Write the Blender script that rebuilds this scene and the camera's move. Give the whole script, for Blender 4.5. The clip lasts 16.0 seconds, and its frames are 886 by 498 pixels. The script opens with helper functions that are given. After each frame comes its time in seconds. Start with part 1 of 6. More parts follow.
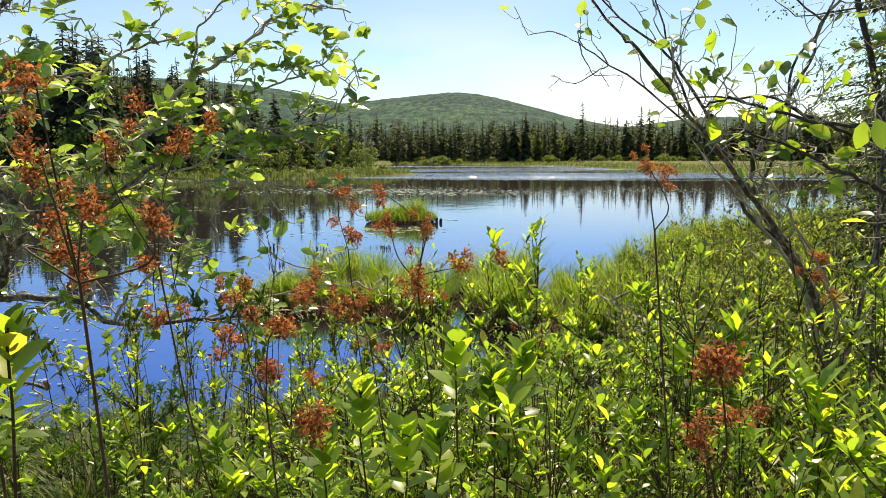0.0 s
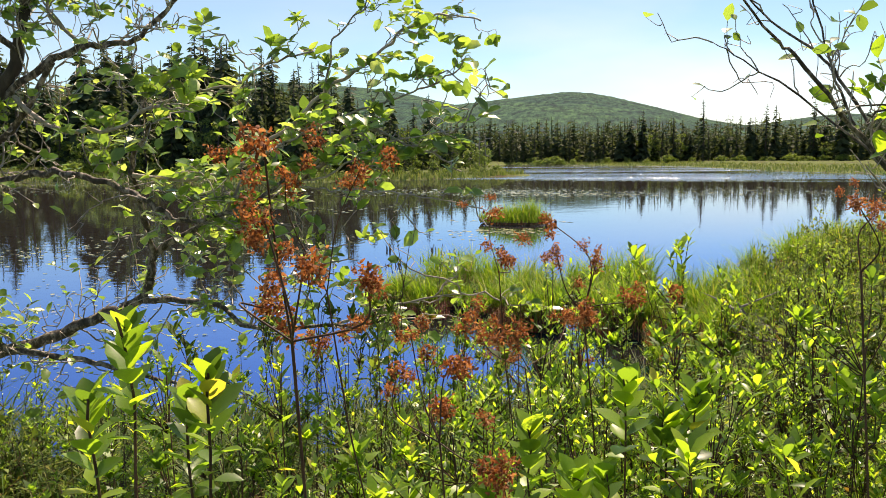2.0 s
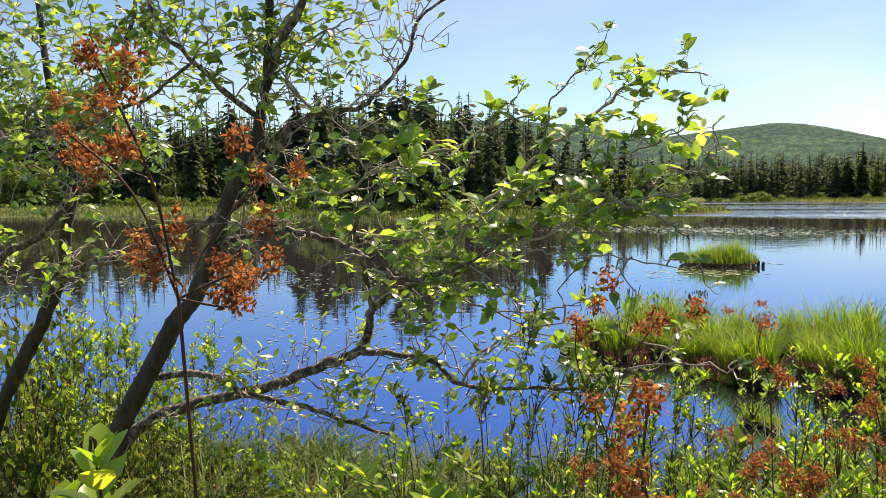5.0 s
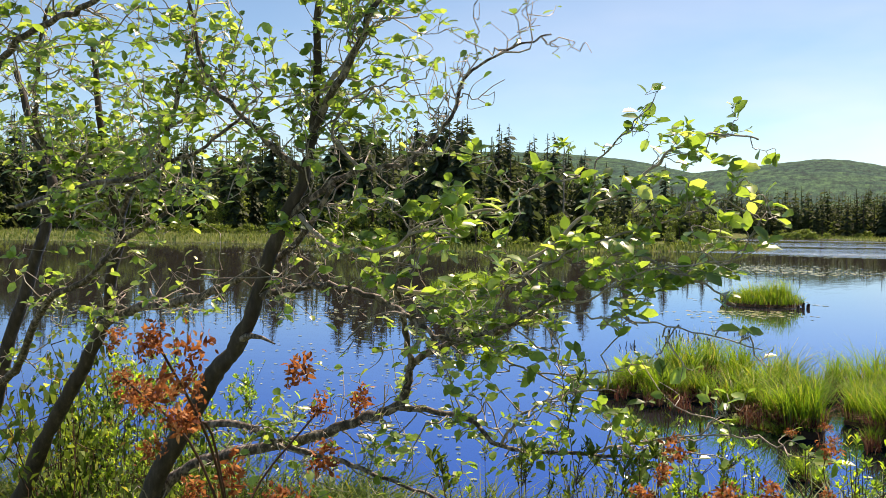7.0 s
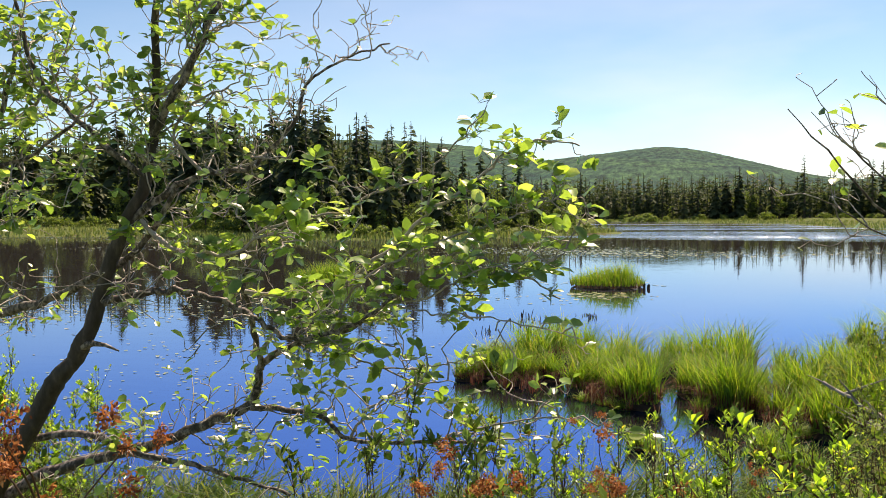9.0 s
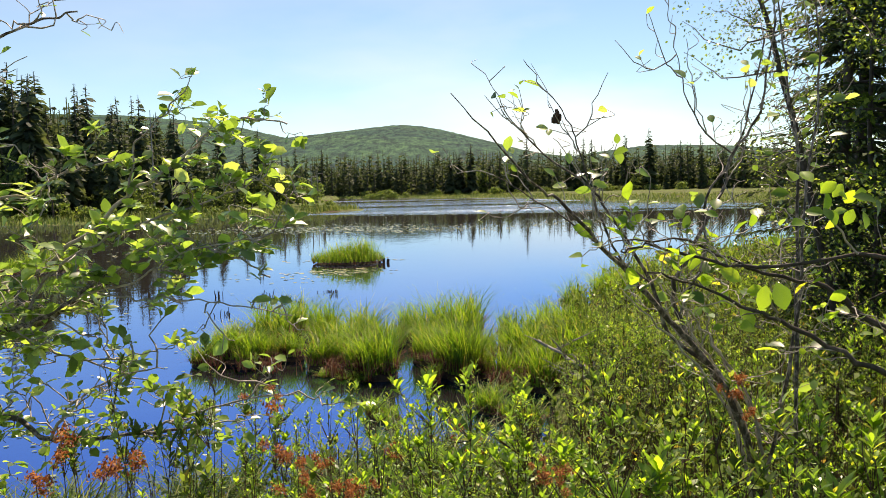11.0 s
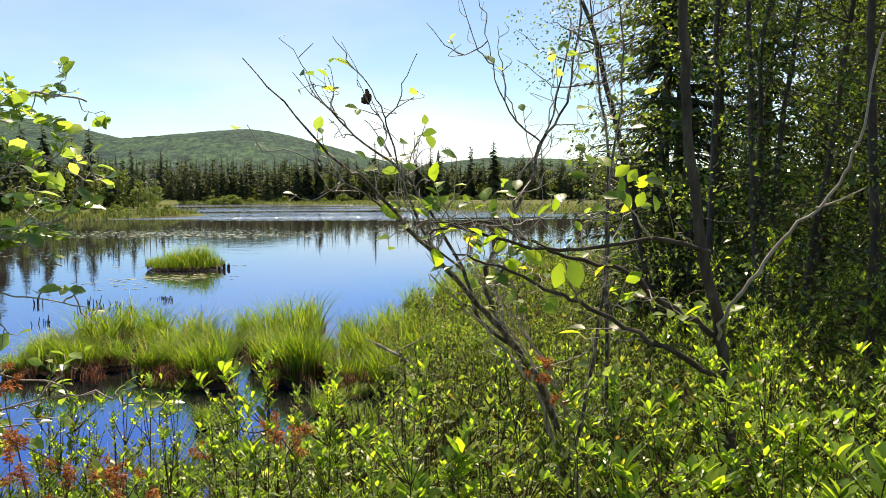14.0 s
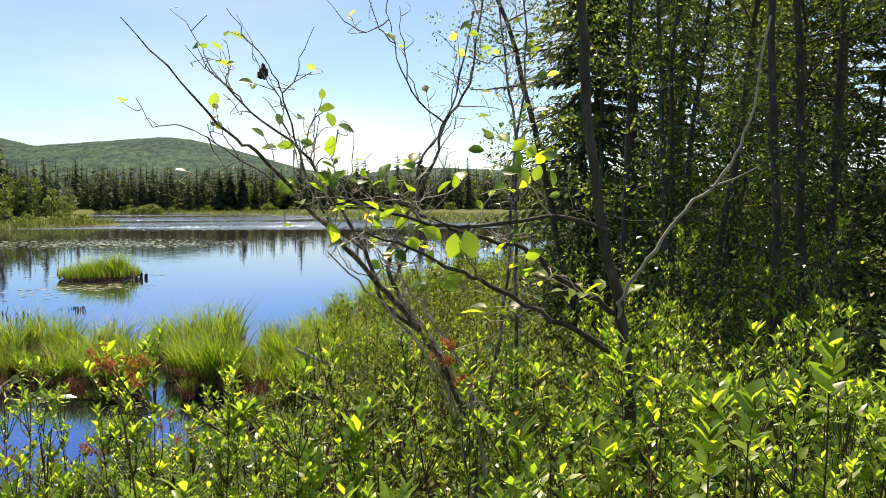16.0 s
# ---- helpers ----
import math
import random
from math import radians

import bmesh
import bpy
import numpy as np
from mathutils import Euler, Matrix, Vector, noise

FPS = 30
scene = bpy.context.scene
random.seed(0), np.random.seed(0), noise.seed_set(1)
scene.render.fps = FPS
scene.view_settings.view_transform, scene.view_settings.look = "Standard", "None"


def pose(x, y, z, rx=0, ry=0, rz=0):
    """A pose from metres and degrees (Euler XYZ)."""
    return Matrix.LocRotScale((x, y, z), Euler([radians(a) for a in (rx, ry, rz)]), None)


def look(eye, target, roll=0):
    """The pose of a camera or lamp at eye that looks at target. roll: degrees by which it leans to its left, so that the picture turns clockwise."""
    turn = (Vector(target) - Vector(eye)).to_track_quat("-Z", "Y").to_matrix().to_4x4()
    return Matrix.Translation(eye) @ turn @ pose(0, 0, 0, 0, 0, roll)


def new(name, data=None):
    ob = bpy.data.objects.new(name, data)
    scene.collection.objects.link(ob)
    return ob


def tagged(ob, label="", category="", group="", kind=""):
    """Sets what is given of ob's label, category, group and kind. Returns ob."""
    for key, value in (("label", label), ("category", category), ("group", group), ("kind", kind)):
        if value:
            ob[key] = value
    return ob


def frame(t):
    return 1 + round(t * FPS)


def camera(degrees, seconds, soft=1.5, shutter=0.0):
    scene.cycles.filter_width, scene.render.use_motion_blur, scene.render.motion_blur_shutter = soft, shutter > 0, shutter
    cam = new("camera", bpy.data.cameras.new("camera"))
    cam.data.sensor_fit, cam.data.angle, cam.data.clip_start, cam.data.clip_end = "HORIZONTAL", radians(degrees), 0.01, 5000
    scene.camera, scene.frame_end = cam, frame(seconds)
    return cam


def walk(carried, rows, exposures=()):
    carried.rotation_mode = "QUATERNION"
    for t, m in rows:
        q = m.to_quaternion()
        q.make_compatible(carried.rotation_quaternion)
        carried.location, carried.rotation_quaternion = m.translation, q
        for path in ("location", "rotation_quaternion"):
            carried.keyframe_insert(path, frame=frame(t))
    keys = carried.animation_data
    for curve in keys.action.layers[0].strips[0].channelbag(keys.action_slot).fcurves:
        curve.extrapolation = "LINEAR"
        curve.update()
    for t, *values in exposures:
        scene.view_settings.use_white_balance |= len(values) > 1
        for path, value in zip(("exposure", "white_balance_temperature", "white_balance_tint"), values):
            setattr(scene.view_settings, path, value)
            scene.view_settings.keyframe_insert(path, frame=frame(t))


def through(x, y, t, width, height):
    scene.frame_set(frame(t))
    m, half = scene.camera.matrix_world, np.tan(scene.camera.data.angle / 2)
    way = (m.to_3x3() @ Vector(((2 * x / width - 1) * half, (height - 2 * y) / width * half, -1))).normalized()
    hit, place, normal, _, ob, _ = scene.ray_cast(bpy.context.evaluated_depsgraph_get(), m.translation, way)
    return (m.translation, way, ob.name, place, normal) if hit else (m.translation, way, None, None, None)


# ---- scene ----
cam = camera(57.8, 16.0, soft=0.8)
PATH = [
    (0, (0.186, -1.06, 2.288), (0.138, 0.924, 2.042), -0.2),
    (0.5, (0.168, -1.06, 2.29), (0.077, 0.922, 2.042), -0.3),
    (1, (0.152, -1.043, 2.296), (-0.007, 0.935, 2.047), -0.4),
    (1.5, (0.141, -1.036, 2.302), (-0.098, 0.935, 2.056), -0.4),
    (2, (0.129, -1.036, 2.316), (-0.196, 0.923, 2.073), -0.5),
    (2.5, (0.109, -1.048, 2.332), (-0.31, 0.894, 2.101), -0.7),
    (3, (0.087, -1.053, 2.343), (-0.426, 0.868, 2.131), -1.0),
    (3.5, (0.075, -1.049, 2.354), (-0.526, 0.849, 2.161), -1.1),
    (4, (0.058, -1.028, 2.364), (-0.617, 0.846, 2.186), -1.2),
    (6.5, (0.02, -0.997, 2.478), (-0.837, 0.807, 2.381), 0.2),
    (7, (0.012, -0.989, 2.499), (-0.855, 0.812, 2.424), 0.3),
    (7.5, (0.018, -1.024, 2.519), (-0.85, 0.777, 2.451), 0.6),
    (8, (0.038, -1.021, 2.541), (-0.794, 0.796, 2.463), 0.5),
    (8.5, (0.069, -1.027, 2.546), (-0.649, 0.838, 2.457), 0.0),
    (9, (0.105, -1.074, 2.549), (-0.437, 0.848, 2.444), -0.5),
    (9.5, (0.136, -1.088, 2.549), (-0.232, 0.874, 2.421), -0.9),
    (10, (0.169, -1.098, 2.55), (-0.029, 0.886, 2.399), -1.1),
    (12.5, (0.276, -1.089, 2.536), (0.603, 0.876, 2.356), -0.8),
    (13, (0.29, -1.102, 2.515), (0.66, 0.856, 2.344), -0.4),
    (13.5, (0.308, -1.058, 2.499), (0.72, 0.892, 2.338), -0.1),
    (14, (0.328, -1.052, 2.482), (0.782, 0.889, 2.328), 0.0),
    (14.5, (0.345, -1.051, 2.459), (0.846, 0.88, 2.318), 0.2),
    (15, (0.362, -1.029, 2.44), (0.91, 0.891, 2.309), 0.3),
    (15.5, (0.379, -1.035, 2.425), (0.973, 0.871, 2.298), 0.4),
    (16, (0.397, -1.046, 2.404), (1.026, 0.849, 2.275), 0.1),
]
walk(cam, [(t, look(eye, target, roll)) for t, eye, target, roll in PATH], exposures=((0.0, 0.76, 8150.0, 21.5), (16.0, 0.76, 8150.0, 21.5)))

# ---- light ----
SUN_EL, SUN_AZ = 56.0, 13.0        # degrees: height, and turn from +y towards +x
world = bpy.data.worlds.new("world")
scene.world = world
world.use_nodes = True
wn, wl = world.node_tree.nodes, world.node_tree.links
wn.clear()
w_out, w_bg = wn.new("ShaderNodeOutputWorld"), wn.new("ShaderNodeBackground")
w_sky = wn.new("ShaderNodeTexSky")
w_sky.sky_type, w_sky.sun_disc = "NISHITA", False
w_sky.sun_elevation, w_sky.sun_rotation = radians(SUN_EL), radians(SUN_AZ)
w_sky.air_density, w_sky.dust_density, w_sky.ozone_density = 0.80, 0.25, 2.6
w_bg.inputs["Strength"].default_value = 0.094
# thin veils of cloud
w_tc, w_map, w_noise, w_ramp = (wn.new("ShaderNodeTexCoord"), wn.new("ShaderNodeMapping"),
                                wn.new("ShaderNodeTexNoise"), wn.new("ShaderNodeValToRGB"))
w_map.inputs["Scale"].default_value = (1.0, 1.0, 3.2)
w_map.inputs["Location"].default_value = (0.35, 0.1, 0.0)
w_noise.inputs["Scale"].default_value, w_noise.inputs["Detail"].default_value = 2.2, 5.0
w_ramp.color_ramp.elements[0].position, w_ramp.color_ramp.elements[1].position = 0.42, 0.78
w_ramp.color_ramp.elements[1].color = (0.62, 0.62, 0.62, 1)
w_mix = wn.new("ShaderNodeMix")
w_mix.data_type = "RGBA"
w_mix.inputs[7].default_value = (7.5, 7.9, 8.4, 1)
wl.new(w_tc.outputs["Generated"], w_map.inputs["Vector"])
wl.new(w_map.outputs["Vector"], w_noise.inputs["Vector"])
wl.new(w_noise.outputs["Fac"], w_ramp.inputs["Fac"])
w_sep, w_low, w_mul = wn.new("ShaderNodeSeparateXYZ"), wn.new("ShaderNodeMapRange"), wn.new("ShaderNodeMath")
w_low.inputs["From Min"].default_value, w_low.inputs["From Max"].default_value = 0.06, 0.38
w_low.inputs["To Min"].default_value, w_low.inputs["To Max"].default_value = 1.0, 0.0
w_mul.operation = "MULTIPLY"
wl.new(w_tc.outputs["Generated"], w_sep.inputs[0])
wl.new(w_sep.outputs["Z"], w_low.inputs["Value"])
w_side, w_veil = wn.new("ShaderNodeMapRange"), wn.new("ShaderNodeMath")
w_side.inputs["From Min"].default_value, w_side.inputs["From Max"].default_value = -0.55, 0.45
w_side.inputs["To Min"].default_value, w_side.inputs["To Max"].default_value = 0.35, 1.35
w_veil.operation = "MULTIPLY"
wl.new(w_sep.outputs["X"], w_side.inputs["Value"])
wl.new(w_ramp.outputs["Color"], w_veil.inputs[0])
wl.new(w_side.outputs[0], w_veil.inputs[1])
wl.new(w_veil.outputs[0], w_mul.inputs[0])
wl.new(w_low.outputs[0], w_mul.inputs[1])
wl.new(w_mul.outputs[0], w_mix.inputs[0])
w_clear = wn.new("ShaderNodeMix")
w_clear.data_type, w_clear.blend_type = "RGBA", "MULTIPLY"
w_clear.inputs[0].default_value, w_clear.inputs[7].default_value = 1.0, (0.77, 1.0, 1.06, 1)
wl.new(w_sky.outputs["Color"], w_clear.inputs[6])
wl.new(w_clear.outputs[2], w_mix.inputs[6])
wl.new(w_mix.outputs[2], w_bg.inputs["Color"])
wl.new(w_bg.outputs["Background"], w_out.inputs["Surface"])

sun = new("sun", bpy.data.lights.new("sun", "SUN"))
sun.data.energy, sun.data.angle, sun.data.color = 5.0, radians(0.53), (1.0, 0.95, 0.86)
_e, _a = radians(SUN_EL), radians(SUN_AZ)
sun.matrix_world = look(Vector((math.sin(_a) * math.cos(_e), math.cos(_a) * math.cos(_e), math.sin(_e))) * 60, (0, 0, 0))

# ---- materials ----
RNG = np.random.default_rng(7)


def rgba(c):
    return (c[0], c[1], c[2], 1.0)


def random_value(nt):
    """A value 0 to 1 that differs from piece to piece, joined or single."""
    g, o = nt.nodes.new("ShaderNodeNewGeometry"), nt.nodes.new("ShaderNodeObjectInfo")
    add, fr = nt.nodes.new("ShaderNodeMath"), nt.nodes.new("ShaderNodeMath")
    add.operation, fr.operation = "ADD", "FRACT"
    nt.links.new(g.outputs["Random Per Island"], add.inputs[0])
    nt.links.new(o.outputs["Random"], add.inputs[1])
    nt.links.new(add.outputs[0], fr.inputs[0])
    return fr.outputs[0]


def ramp(nt, fac, stops):
    r = nt.nodes.new("ShaderNodeValToRGB")
    el = r.color_ramp.elements
    el[0].position, el[0].color = stops[0][0], rgba(stops[0][1])
    el[1].position, el[1].color = stops[-1][0], rgba(stops[-1][1])
    for p, c in stops[1:-1]:
        e = el.new(p)
        e.color = rgba(c)
    nt.links.new(fac, r.inputs["Fac"])
    return r.outputs["Color"]


def noise_tex(nt, scale, detail=4.0, rough=0.6, coords="Object", stretch=None):
    tc, n = nt.nodes.new("ShaderNodeTexCoord"), nt.nodes.new("ShaderNodeTexNoise")
    n.inputs["Scale"].default_value, n.inputs["Detail"].default_value, n.inputs["Roughness"].default_value = scale, detail, rough
    src = tc.outputs[coords]
    if stretch:
        m = nt.nodes.new("ShaderNodeMapping")
        m.inputs["Scale"].default_value = stretch
        nt.links.new(src, m.inputs["Vector"])
        src = m.outputs["Vector"]
    nt.links.new(src, n.inputs["Vector"])
    return n.outputs["Fac"]


def mix_rgb(nt, fac, a, b, blend="MIX"):
    m = nt.nodes.new("ShaderNodeMix")
    m.data_type, m.blend_type = "RGBA", blend
    for sock, v in ((m.inputs[0], fac), (m.inputs[6], a), (m.inputs[7], b)):
        if isinstance(v, (int, float)):
            sock.default_value = v
        elif isinstance(v, tuple):
            sock.default_value = rgba(v)
        else:
            nt.links.new(v, sock)
    return m.outputs[2]


def fresh(name):
    m = bpy.data.materials.new(name)
    m.use_nodes = True
    nt = m.node_tree
    return m, nt, nt.nodes["Principled BSDF"], nt.nodes["Material Output"]


def bump(nt, p, height, strength, distance):
    b = nt.nodes.new("ShaderNodeBump")
    b.inputs["Strength"].default_value, b.inputs["Distance"].default_value = strength, distance
    nt.links.new(height, b.inputs["Height"])
    nt.links.new(b.outputs["Normal"], p.inputs["Normal"])


def leaf_material(name, stops, glow, through=0.42, rough=0.38, spec=0.5, spots=60.0):
    """A leaf: a glossy skin over a body that lets light through."""
    m, nt, p, out = fresh(name)
    col = ramp(nt, random_value(nt), stops)
    fine = noise_tex(nt, spots, 3.0)
    col = mix_rgb(nt, 0.6, col, ramp(nt, fine, [(0.3, (0.55, 0.6, 0.5)), (0.7, (1.15, 1.15, 1.1))]), "MULTIPLY")
    nt.links.new(col, p.inputs["Base Color"])
    p.inputs["Roughness"].default_value, p.inputs["Specular IOR Level"].default_value = rough, spec
    t = nt.nodes.new("ShaderNodeBsdfTranslucent")
    nt.links.new(mix_rgb(nt, 1.0, col, glow, "MULTIPLY"), t.inputs["Color"])
    mx = nt.nodes.new("ShaderNodeMixShader")
    mx.inputs[0].default_value = through
    nt.links.new(p.outputs[0], mx.inputs[1])
    nt.links.new(t.outputs[0], mx.inputs[2])
    nt.links.new(mx.outputs[0], out.inputs["Surface"])
    return m


def rough_material(name, stops, scale, rough=0.85, bump_scale=40.0, bump_d=0.01, stretch=None, vary=0.0):
    m, nt, p, _ = fresh(name)
    col = ramp(nt, noise_tex(nt, scale, 6.0, 0.65, stretch=stretch), stops)
    if vary:
        col = mix_rgb(nt, vary, col, ramp(nt, random_value(nt), [(0.0, (0.5, 0.5, 0.5)), (1.0, (1.4, 1.4, 1.4))]), "MULTIPLY")
    nt.links.new(col, p.inputs["Base Color"])
    p.inputs["Roughness"].default_value = rough
    p.inputs["Specular IOR Level"].default_value = 0.25
    bump(nt, p, noise_tex(nt, bump_scale, 5.0, 0.7, stretch=stretch), 0.7, bump_d)
    return m


M_ALDER = leaf_material("alder_leaf", [(0.0, (0.0784, 0.134, 0.0374)), (0.5, (0.174, 0.274, 0.0726)), (0.85, (0.302, 0.414, 0.116)), (1.0, (0.47, 0.504, 0.231))], (2.1, 2.15, 0.9), 0.47, 0.30, 0.9)
M_SHRUB = leaf_material("shrub_leaf", [(0.0, (0.0636, 0.122, 0.0297)), (0.45, (0.148, 0.254, 0.0445)), (0.93, (0.297, 0.419, 0.0636)), (1.0, (0.424, 0.35, 0.0901))], (2.4, 2.35, 0.85), 0.57, 0.38, 0.6, 90.0)
M_SHRUB_B = leaf_material("dull_shrub_leaf", [(0.0, (0.0486, 0.0778, 0.019)), (0.5, (0.0972, 0.155, 0.0389)), (0.94, (0.252, 0.331, 0.0778)), (1.0, (0.252, 0.146, 0.0518))], (2.0, 1.95, 0.9), 0.45, 0.55, 0.2)
M_WOOD_LEAF = leaf_material("thicket_leaf", [(0.0, (0.039, 0.065, 0.0234)), (0.6, (0.078, 0.124, 0.039)), (0.80, (0.182, 0.273, 0.065)), (1.0, (0.39, 0.494, 0.104))], (2.0, 2.0, 0.9), 0.46, 0.26, 0.95)
M_FAR_LEAF = leaf_material("far_leaf", [(0.0, (0.075, 0.125, 0.03)), (1.0, (0.22, 0.27, 0.065))], (1.7, 1.8, 1.0), 0.35, 0.6, 0.3, 4.0)
M_SEDGE = leaf_material("sedge_blade", [(0.0, (0.0704, 0.15, 0.0158)), (0.55, (0.165, 0.288, 0.027)), (0.88, (0.265, 0.345, 0.045)), (1.0, (0.33, 0.265, 0.108))], (1.8, 1.8, 0.9), 0.46, 0.5, 0.3)
M_FAR_SEDGE = leaf_material("far_sedge", [(0.0, (0.075, 0.120, 0.034)), (0.6, (0.155, 0.205, 0.060)), (1.0, (0.28, 0.29, 0.12))], (1.5, 1.5, 0.9), 0.35, 0.6, 0.2)
M_SEDGE_DARK = leaf_material("bank_sedge_blade", [(0.0, (0.035, 0.07, 0.014)), (0.7, (0.085, 0.15, 0.025)), (1.0, (0.22, 0.23, 0.07))], (1.6, 1.6, 0.9), 0.4, 0.55, 0.2)
M_DEADGRASS = leaf_material("dead_sedge", [(0.0, (0.09, 0.032, 0.018)), (0.7, (0.19, 0.070, 0.034)), (1.0, (0.34, 0.23, 0.12))], (1.2, 1.1, 1.0), 0.25, 0.7, 0.2)
M_RUST = leaf_material("withered_petal", [(0.0, (0.15, 0.045, 0.022)), (0.6, (0.36, 0.13, 0.05)), (1.0, (0.58, 0.29, 0.14))], (1.5, 1.3, 0.9), 0.4, 0.7, 0.2)
M_NEEDLE = leaf_material("spruce_needles", [(0.0, (0.030, 0.046, 0.026)), (0.6, (0.064, 0.088, 0.042)), (1.0, (0.11, 0.135, 0.060))], (1.6, 1.6, 1.0), 0.32, 0.7, 0.2, 6.0)
M_PAD = leaf_material("lily_pad", [(0.0, (0.20, 0.24, 0.10)), (0.7, (0.36, 0.38, 0.19)), (1.0, (0.48, 0.42, 0.26))], (1.3, 1.3, 1.0), 0.15, 0.22, 0.7, 12.0)
# the palest stop paints sunlit limb highlights into the bark's mottling
M_BARK = rough_material("sunlit_alder_bark", [(0.3, (0.035, 0.028, 0.022)), (0.48, (0.075, 0.060, 0.050)), (0.62, (0.33, 0.28, 0.24))], 48.0, 0.6, 90.0, 0.006, (1, 1, 0.6))
M_DARK_BARK = rough_material("dark_bark", [(0.3, (0.030, 0.023, 0.018)), (0.55, (0.070, 0.055, 0.043)), (0.80, (0.17, 0.14, 0.115))], 26.0, 0.7, 90.0, 0.004, (1, 1, 0.35))
M_TWIG = rough_material("twig_bark", [(0.3, (0.18, 0.15, 0.125)), (0.7, (0.52, 0.46, 0.40))], 40.0, 0.5, 120.0, 0.002, vary=0.5)
M_PALE = rough_material("pale_bark", [(0.3, (0.20, 0.17, 0.13)), (0.7, (0.42, 0.38, 0.31))], 30.0, 0.6, 110.0, 0.002)
M_STEM = rough_material("red_brown_stem", [(0.3, (0.035, 0.02, 0.015)), (0.7, (0.12, 0.065, 0.04))], 35.0, 0.6, 120.0, 0.001, vary=0.5)
M_SNAG = rough_material("weathered_dead_wood", [(0.3, (0.13, 0.12, 0.10)), (0.7, (0.34, 0.31, 0.27))], 2.0, 0.8, 8.0, 0.02, (1, 1, 0.2))
M_PEAT = rough_material("wet_peat", [(0.3, (0.018, 0.012, 0.008)), (0.7, (0.07, 0.042, 0.025))], 9.0, 0.7, 30.0, 0.03)
M_FRTRUNK = rough_material("spruce_bark", [(0.3, (0.05, 0.04, 0.032)), (0.7, (0.13, 0.105, 0.085))], 3.0, 0.85, 14.0, 0.02, (1, 1, 0.3))


def ground_material():
    m, nt, p, _ = fresh("mossy_bank_and_meadow")
    n1 = noise_tex(nt, 0.35, 6.0, 0.6)
    n2 = noise_tex(nt, 7.0, 8.0, 0.7)
    green = ramp(nt, n2, [(0.3, (0.045, 0.065, 0.02)), (0.55, (0.11, 0.14, 0.04)), (0.75, (0.20, 0.21, 0.07))])
    earth = ramp(nt, n2, [(0.3, (0.03, 0.022, 0.014)), (0.7, (0.11, 0.08, 0.045))])
    col = mix_rgb(nt, ramp(nt, n1, [(0.50, (0, 0, 0)), (0.70, (1, 1, 1))]), green, earth)
    nt.links.new(col, p.inputs["Base Color"])
    p.inputs["Roughness"].default_value = 0.95
    p.inputs["Specular IOR Level"].default_value = 0.1
    bump(nt, p, n2, 0.8, 0.06)
    return m


def hill_material():
    m, nt, p, _ = fresh("hazy_forest_canopy")
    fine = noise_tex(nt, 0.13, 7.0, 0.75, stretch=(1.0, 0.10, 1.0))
    # crown greens lean to blue: the haze of distance put into the base colour
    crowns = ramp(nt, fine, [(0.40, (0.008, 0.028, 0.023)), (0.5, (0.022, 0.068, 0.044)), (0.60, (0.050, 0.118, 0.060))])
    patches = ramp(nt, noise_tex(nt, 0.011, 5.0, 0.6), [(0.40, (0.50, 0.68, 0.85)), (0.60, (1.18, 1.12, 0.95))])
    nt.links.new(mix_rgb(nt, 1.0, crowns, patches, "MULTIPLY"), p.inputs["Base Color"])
    p.inputs["Roughness"].default_value, p.inputs["Specular IOR Level"].default_value = 0.9, 0.1
    bump(nt, p, fine, 0.7, 5.0)
    return m


def math_node(nt, op, a, b):
    m = nt.nodes.new("ShaderNodeMath")
    m.operation, m.use_clamp = op, True
    for sock, v in zip(m.inputs, (a, b)):
        if isinstance(v, (int, float)):
            sock.default_value = v
        else:
            nt.links.new(v, sock)
    return m.outputs[0]


